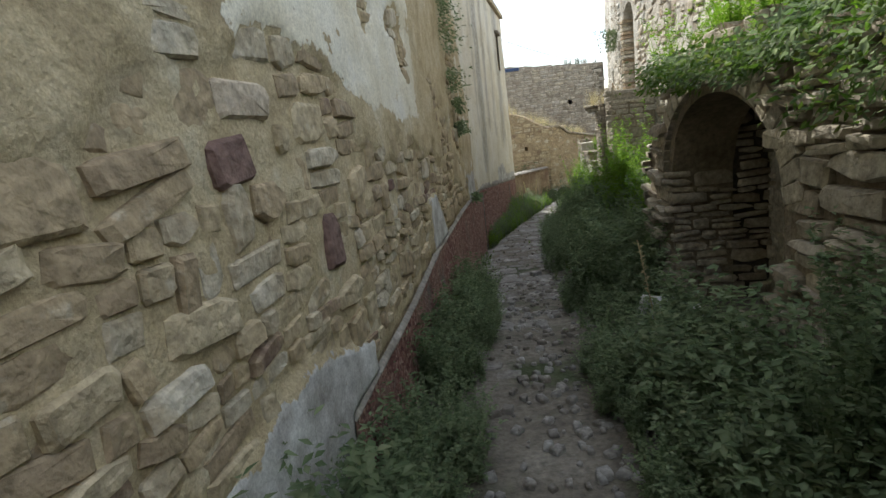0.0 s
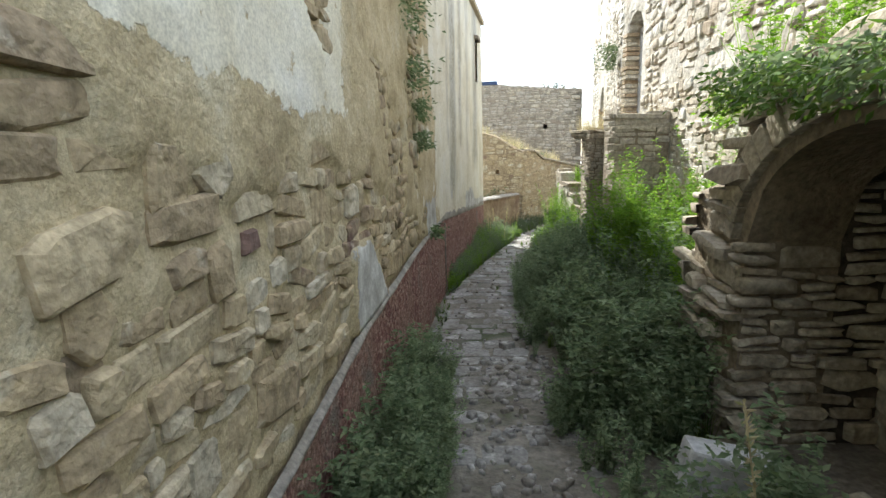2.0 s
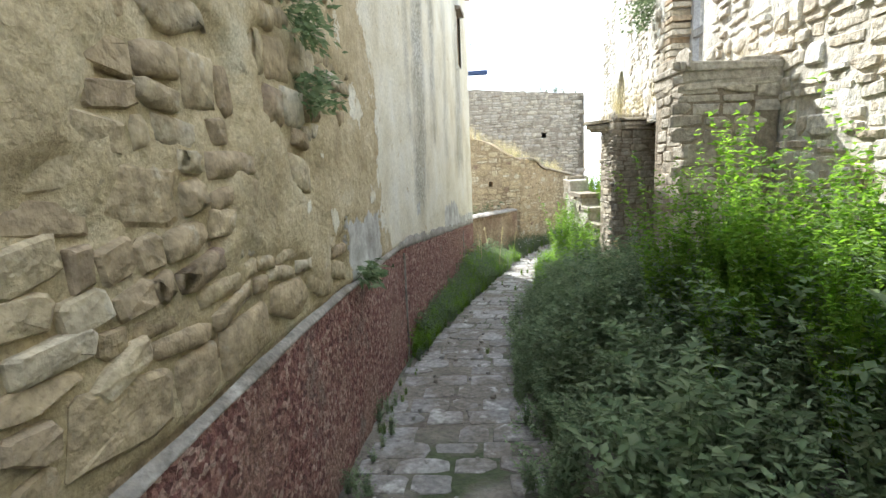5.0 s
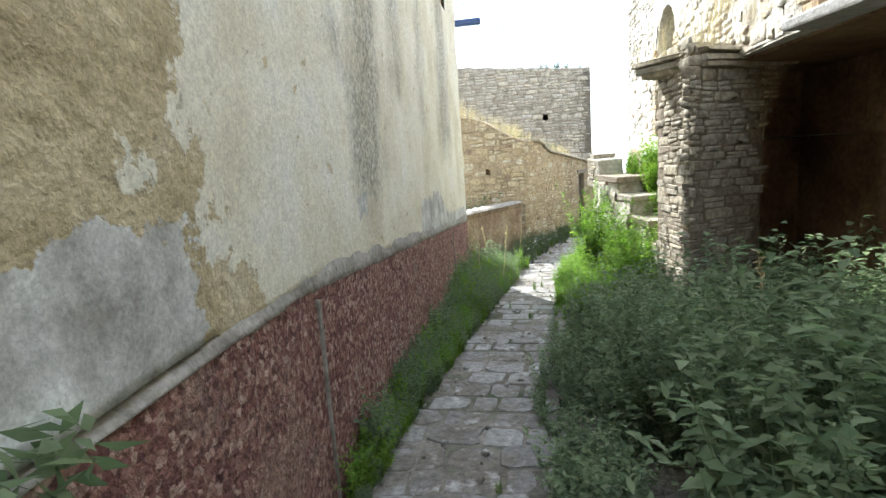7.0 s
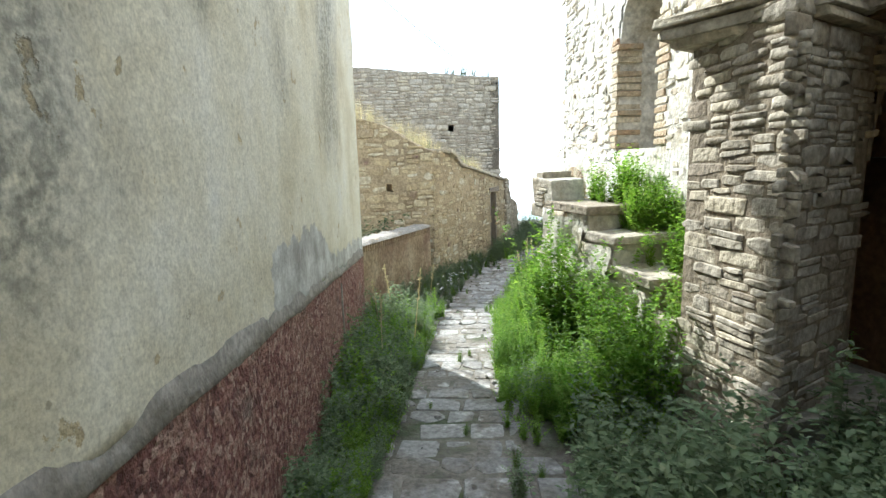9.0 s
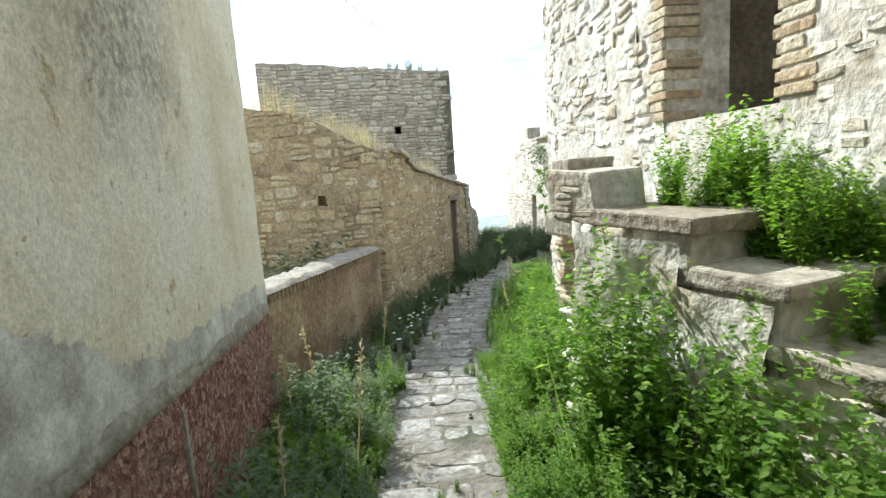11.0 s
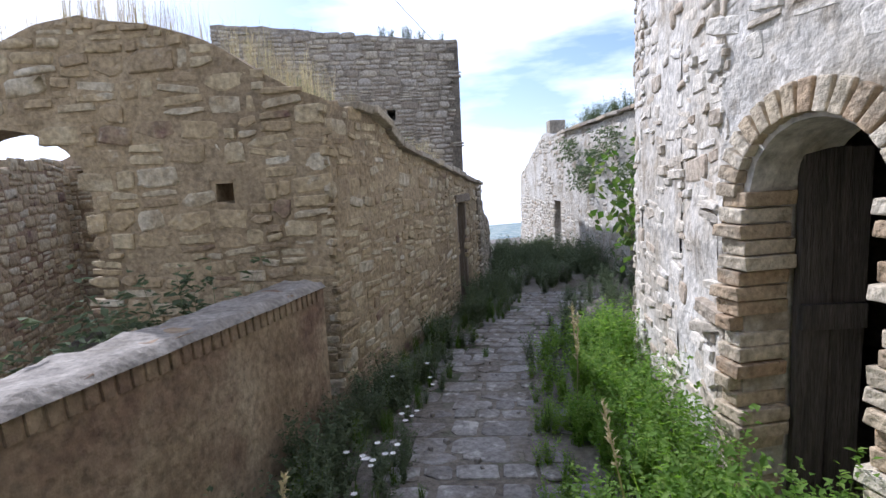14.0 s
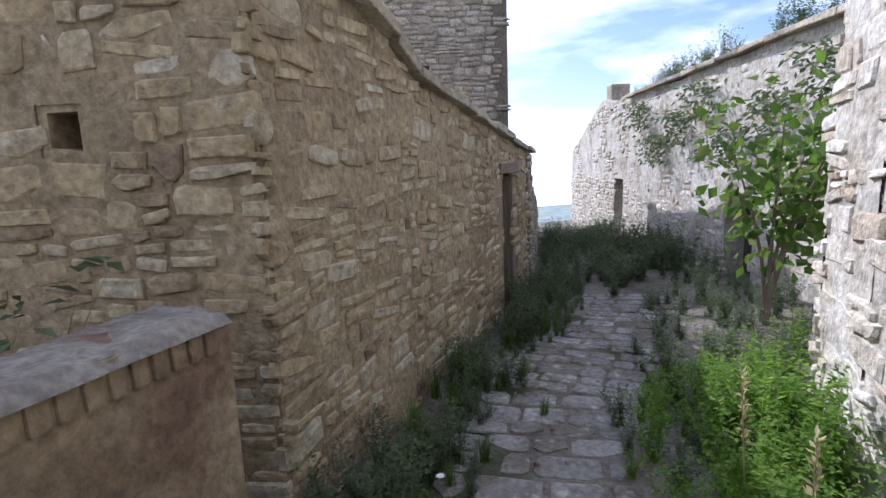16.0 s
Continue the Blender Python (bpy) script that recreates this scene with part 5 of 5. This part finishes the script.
Vl, Tl = leaf_arrays(P, D, unit(np.cross(D, r.uniform(-1, 1, P.shape))), 0.14 * r.uniform(.6, 1.2, len(P)), 0.1 * r.uniform(.6, 1.2, len(P)), 0.1)
under(new("crown", fast("crown", Vl, Tl, M_GRASS)), fig)

# tall seed stalks and daisies
rnd = random.Random(12)
for y, dx, h in ((13.9, -0.75, 0.75), (14.6, -0.6, 0.9), (15.3, -0.85, 0.85), (15.0, -1.0, 0.7), (16.8, -0.8, 0.6), (17.6, 0.75, 0.8), (18.2, 0.9, 0.75), (16.4, 0.8, 0.7), (3.3, 1.0, 0.9), (9.3, 1.6, 0.9)):
    x = path_x(y) + dx
    stalk = tagged(new("seed_stalk"), "tall dry seed stalk standing in the weeds", "plant")
    z0, lean = ground_z(x, y), Vector((rnd.uniform(-.15, .2), rnd.uniform(-.15, .15), h))
    bm = bmesh.new()
    b = [bm.verts.new((x + o, y + p, z0 - 0.02)) for o, p in ((-.006, 0), (.006, 0), (0, .006))]
    t = [bm.verts.new(Vector((x + o, y + p, z0)) + lean) for o, p in ((-.003, 0), (.003, 0), (0, .003))]
    for k in range(3):
        bm.faces.new((b[k], b[(k + 1) % 3], t[(k + 1) % 3], t[k]))
    part("stem", bm, M_DRY, stalk)
    q = np.array([list(Vector((x, y, z0)) + lean * f) for f in np.linspace(0.62, 1.0, 46)])
    r = np.random.RandomState(int(y * 10))
    D = unit(r.uniform(-1, 1, q.shape) + np.array([0, 0, 0.8]))
    Vl, Tl = leaf_arrays(q, D, unit(np.cross(D, r.uniform(-1, 1, q.shape))), np.full(len(q), 0.035), np.full(len(q), 0.012), 0.1)
    under(new("seed_head", fast("seed_head", Vl, Tl, M_DRY)), stalk)
petals = []
for i in range(26):
    y = rnd.uniform(16.6, 18.6)
    x = path_x(y) - rnd.uniform(0.4, 0.75)
    c = np.array([x, y, ground_z(x, y) + rnd.uniform(0.2, 0.42)])
    a = np.linspace(0, 2 * np.pi, 10)[:-1]
    D = np.stack([np.cos(a), np.sin(a), 0 * a + 0.25], 1)
    petals.append(leaf_arrays(np.repeat(c[None], 9, 0), unit(D), unit(np.cross(D, [0, 0, 1.0])), np.full(9, 0.02), np.full(9, 0.012), 0.0))
k, Vl, Tl = 0, [], []
for v, t in petals:
    Vl.append(v), Tl.append(t + k)
    k += len(v)
tagged(new("daisies", fast("daisies", np.concatenate(Vl), np.concatenate(Tl), M_PETAL)), "white daisies beside the paving", "flowers", kind="stuff")

# loose stones and rubble
loose = tagged(new("loose_brick"), "single loose brick lying on the path", "brick")
part("body", block((0.13, 0.1, 0.06), Matrix.Translation((1.18, 6.72, -0.43)) @ Matrix.Rotation(0.4, 4, "Z"), 0.008, 0.006), M_PAVE, loose)
white = tagged(new("dressed_block"), "broken white dressed stone block lying in the weeds", "stone")
part("body", block((0.46, 0.26, 0.34), Matrix.Translation((1.78, 4.22, -0.36)) @ Matrix.Rotation(0.25, 4, "Y") @ Matrix.Rotation(-0.2, 4, "Z"), 0.02, 0.03), M_MARBLE, white)
fallen = tagged(new("fallen_slab"), "flat grey fallen stone beside the white block", "stone")
part("body", block((0.5, 0.3, 0.1), Matrix.Translation((2.05, 3.75, -0.2)) @ Matrix.Rotation(-0.15, 4, "Y"), 0.02, 0.02), M_GREY, fallen)


def scatter_stones(name, places, material, label):
    V, T, k = [], [], 0
    for x, y, z, sz in places:
        v, t = SHAPES[rnd.randrange(len(SHAPES))]
        m = np.array((Matrix.Translation((x, y, z)) @ Matrix.Rotation(rnd.uniform(0, 6), 4, "Z") @ Matrix.Rotation(radians(90), 4, "X") @ Matrix.Diagonal((sz, sz * 0.5, sz * rnd.uniform(.6, 1), 1))))
        V.append(v @ m[:3, :3].T + m[:3, 3]), T.append(t + k)
        k += len(v)
    return tagged(new(name, fast(name, np.concatenate(V), np.concatenate(T), material)), label, "stones", kind="stuff")


pl = []
for _ in range(420):
    y = rnd.uniform(1.0, 6.4)
    x = path_x(y) + rnd.gauss(0.25, 0.28)
    pl.append((x, y, ground_z(x, y), rnd.uniform(0.02, 0.09)))
for _ in range(120):
    y = rnd.uniform(6, 20)
    x = path_x(y) + rnd.uniform(-0.5, 0.5)
    pl.append((x, y, ground_z(x, y) + 0.01, rnd.uniform(0.015, 0.05)))
scatter_stones("loose_stones", pl, M_PAVE, "loose broken stones and grit on the path")

# ---- stonework on the walls, and the paving ----
def solid(fn, margin=0.03):
    return lambda s, z: any(lo + margin * 0.3 < z < hi - margin for lo, hi in fn(s))


# y, z, width, height and stone of the large stones that stand out in the bare wall
M_PURPLE = mat("purple_sandstone", [(0.3, (0.13, 0.08, 0.07)), (0.7, (0.22, 0.15, 0.125))], 5, bump=0.8, fine=24)
BIG_STONES = [(1.90, 1.785, 0.37, 0.14, M_PALE), (1.755, 1.585, 0.25, 0.18, M_PURPLE), (1.74, 1.41, 0.15, 0.25, M_STONE), (1.46, 1.14, 0.36, 0.15, M_STONE), (2.48, 1.15, 0.2, 0.28, M_PURPLE), (1.95, 1.42, 0.22, 0.16, M_STONE),
              (2.97, 1.38, 0.32, 0.17, M_STONE), (3.30, 1.40, 0.34, 0.13, M_STONE), (2.14, 1.64, 0.1, 0.12, M_STONE), (5.16, 1.16, 0.24, 0.11, M_STONE), (3.62, 1.28, 0.12, 0.08, M_PURPLE), (2.6, 0.85, 0.36, 0.15, M_STONE)]
for k, (y, z, w, h, skin) in enumerate(BIG_STONES):
    ob = under(new("stone", shape_mesh(3 * k % len(SHAPES), skin)), wall_left)
    ob.matrix_basis = LA.matrix((y + 4) * LA.length / 13.4, -0.012, z) @ Matrix.Rotation(0.12 * math.sin(5 * k), 4, "Y") @ Matrix.Diagonal((w, 0.06, h, 1))


def left_keep(s, z):
    y = ya(s)
    if any(abs(y - q[0]) < q[2] / 2 + 0.06 and abs(z - q[1]) < q[3] / 2 + 0.045 for q in BIG_STONES):
        return False
    if y > 2.3 and z < lerp(y, PLINTH) + 0.12:
        return False
    return z > -0.065 * y - 0.1 and plaster_mask(y, z) < 0.2


lay(rubble(LA, 3.2, LA.length, 0.0, 3.9, left_keep, (0.06, 0.23), (0.08, 0.36), (0.02, 0.055), 0.004, 2, 0.12), wall_left, M_STONE, parts=300, near=(-0.4, 3.0, 0.9))
lay(rubble(GF, 0.0, 5.5, -1.8, 2.1, lambda s, z: solid(gable_at)(s, z) and not (0.6 < s < 1.02 and 0.4 < z < 0.7), (0.055, 0.19), (0.08, 0.34), (0.012, 0.04), 0.014, 3, 0.08), wall_gable, M_STONE, parts=280, near=(3.7, 19.1, 0.3))
lay(rubble(SF, 0.0, SF.length, -1.9, 1.3, solid(side_at), (0.05, 0.19), (0.08, 0.38), (0.008, 0.036), 0.016, 4, 0.1), wall_side, M_STONE, parts=260, near=(4.6, 19.5, 0.0))
lay(rubble(TF, 0.1, 5.45, -0.5, 4.5, solid(lambda s: [(-3.5, 2.05), (2.28, lerp(s, TT))] if 3.9 < s < 4.2 else [(-3.5, lerp(s, TT))]), (0.1, 0.22), (0.14, 0.42), (0.02, 0.05), 0.015, 5, 0.04), tower_wall, M_GREY, parts=0)
lay(rubble(BF, 0.2, 6.5, -1.8, 1.2, solid(lambda s: [(-2.2, -0.7), (0.32, 1.1)] if 3.55 < s < 4.5 else [(-2.2, 1.1)]), (0.1, 0.2), (0.15, 0.4), (0.01, 0.03), 0.012, 6), wall_ruin_back, M_STONE)
lay(rubble(RF, 0.0, 4.1, -1.8, 1.0, lambda s, z: True, (0.1, 0.2), (0.15, 0.4), (0.01, 0.03), 0.012, 7), wall_ruin_inner, M_STONE)
lay(rubble(XF, 0, 4.3, -2.0, 0.5, lambda s, z: z < lerp(s, [(0, 0.45), (0.6, 0.4), (1.2, -0.15), (2.5, -0.4), (4.3, -0.7)]), (0.1, 0.2), (0.15, 0.4), (0.02, 0.05), 0.012, 8), wall_far, M_GREY)


mortar_skin(GF, 0.02, 5.5, -1.8, 2.0, gable_at, wall_gable, M_MIDMORTAR, 0.006)
mortar_skin(SF, 0.02, SF.length, -1.9, 1.3, side_at, wall_side, M_MIDMORTAR, 0.007)
mortar_skin(FA, 0.02, FAL, -0.6, 5.3, fa_at, facade_a, M_PALEMORTAR, 0.014)
mortar_skin(FB, 0.02, FBL, -1.3, 5.3, fb_at, facade_b, M_PALEMORTAR, 0.022)
mortar_skin(HF, 0.0, HF.length, -1.8, 1.6, far_a, far_wall_a, M_PALEMORTAR, 0.015, 0.12)
for k, (fr, ob) in enumerate(right_walls):
    mortar_skin(fr, 0.02, fr.length, -1.5, 5.5, (lambda s: [(arch_top(s, DOOR_A - 0.12, DOOR_B + 0.12, 0.42, 0.42), 5.6)] if DOOR_A - 0.12 < s < DOOR_B + 0.12 else [(-1.8, 5.6)]) if k == 1 else (lambda s: [(-1.8, 5.6)]), ob, M_PALEMORTAR, 0.02, 0.03 if k == 1 else 0.06)


def patchy(fn, seed, level):
    ok = solid(fn)
    return lambda s, z: ok(s, z) and noise.fractal((s * 0.9 + seed * 7, z * 0.9, seed), 1.0, 2.0, 4) + (0.5 if z < -0.3 or z > 1.2 else 0) > level


for i, (fr, ob) in enumerate(right_walls):
    fn = (lambda s: [(0.95, 5.6)] if DOOR_A - 0.2 < s < DOOR_B + 0.2 else [(-1.8, 5.6)]) if i == 1 else (lambda s: [(-1.8, 5.6)])
    lay(rubble(fr, 0.0, fr.length, -1.6, 4.2, patchy(fn, i + 3, -0.12 if i > 1 else -0.4), (0.05, 0.17), (0.08, 0.32), (0.01, 0.045), 0.012, 20 + i, 0.12), ob, M_PALE, parts=90, near=(fr.at(fr.length / 2, 0, 0.2)))
lay(rubble(FA, 0.0, FAL, -0.4, 5.2, patchy(lambda s: [(lo, hi) for lo, hi in fa_at(s) if not FAL - 1.35 < s < FAL - 0.15], 2, -0.35), (0.05, 0.17), (0.08, 0.32), (0.012, 0.05), 0.014, 30, 0.06), facade_a, M_PALE, parts=260, near=FA.at(3.8, 0, 2.0))
lay(rubble(FB, 0.0, FBL, -1.3, 5.2, patchy(lambda s: [(lo, hi) for lo, hi in fb_at(s) if not 2.9 < s < 4.4 or hi < 1.5], 3, -0.2), (0.05, 0.16), (0.07, 0.28), (0.01, 0.045), 0.014, 31, 0.06), facade_b, M_PALE, parts=200, near=FB.at(3.6, 0, 0.8))
lay(rubble(VF, 1.0, VL, -0.6, 2.0, lambda s, z: any(lo + (0.2 if lo > 0 else 0) < z < hi - 0.03 for lo, hi in vault_at(s)), (0.05, 0.17), (0.14, 0.45), (0.03, 0.12), 0.012, 33, 0.06), cellar_front, M_GREY, parts=280, near=(2.0, 4.6, 0.6))
cw = Frame(tuple(VF.at(VB, 0.0, 0))[:2], tuple(VF.at(VB, -1.9, 0))[:2])
if cw.n.dot(VF.u) > 0:
    cw.n = -cw.n
lay(rubble(cw, 0.0, 1.8, -0.6, 1.75, lambda s, z: z < (1.0 if s < 0.5 else 1.7), (0.05, 0.16), (0.12, 0.36), (0.02, 0.07), 0.012, 39, 0.05), cross, M_GREY, parts=90)
lay(rubble(VE, 0.0, 1.0, -0.5, 1.5, lambda s, z: z < 1.15 + 0.4 * s, (0.05, 0.16), (0.14, 0.4), (0.03, 0.12), 0.012, 34, 0.06), cellar_end, M_GREY, parts=60)
lay(rubble(HF, 0, HF.length, -1.7, 1.6, patchy(far_a, 4, 0.05), (0.1, 0.22), (0.14, 0.42), (0.008, 0.03), 0.02, 35), far_wall_a, M_PALE)
lay(rubble(HG, 0, HG.length, -2.4, 1.6, patchy(far_b, 5, 0.1), (0.1, 0.22), (0.14, 0.42), (0.008, 0.03), 0.02, 36), far_wall_b, M_PALE)
mortar_skin(ST, -0.58, 2.11, -1.25, 0.6, stair_side, st_mass, M_PALEMORTAR, 0.05, 0.035, "crumbling white lime render")
lay(rubble(ST, -0.35, 2.1, -1.1, 0.6, patchy(stair_side, 8, -0.1), (0.05, 0.13), (0.08, 0.26), (0.012, 0.034), 0.014, 37, 0.12), st_mass, M_PALE, parts=130)
lay(rubble(ST, 1.99, 2.42, 0.58, 0.8, lambda s, z: 2.03 < s < 2.37 and z < 0.79, (0.05, 0.09), (0.1, 0.24), (0.008, 0.018), 0.012, 38, 0.06), top_mass, M_GREY, parts=20)
placed, rnd = [], random.Random(3)
s = 0.06
while s < PF.length - 0.2:
    placed.append((s, -0.030, lerp(s, PTOP) - 0.125, rnd.gauss(0, 0.02), 0.062, 0.08, 0.12))
    s += 0.072
bricks(PF, placed, parapet, M_PARAPET)

paving = tagged(new("path_paving"), "worn grey paving stones in uneven rows", "path", kind="structure")
pave_stones, y = [], 3.6
rnd = random.Random(21)
while y < 22.6:
    d = rnd.uniform(0.17, 0.27)
    dy = 0.1
    way = math.atan2(path_x(y + dy) - path_x(y - dy), 2 * dy)
    across = Vector((math.cos(way), -math.sin(way), -0.0))
    fwd = Vector((math.sin(way), math.cos(way), -0.065 * math.cos(way)))
    wide = 0.46 if y < 12 else 0.56
    x = -wide - rnd.uniform(0, 0.1)
    while x < wide:
        w = rnd.uniform(0.16, 0.4)
        if not (y < 5.6 and rnd.random() < 0.6) and rnd.random() > 0.04:
            c = Vector((path_x(y), y, -0.065 * y)) + across * (x + w / 2)
            c.z = -0.065 * c.y + 0.0 + rnd.gauss(0, 0.004)
            m = Matrix(((across.x, 0, fwd.x, c.x), (across.y, 0, fwd.y, c.y), (0, 1, fwd.z, c.z), (0, 0, 0, 1))) @ Matrix.Rotation(rnd.gauss(0, 0.03), 4, "Y") @ Matrix.Diagonal((w - 0.01, 0.010, d - 0.01, 1))
            pave_stones.append((m, rnd.randrange(len(SHAPES))))
        x += w
    y += d * math.cos(way)
lay(pave_stones, paving, M_PAVE, "paving_stone", parts=300)
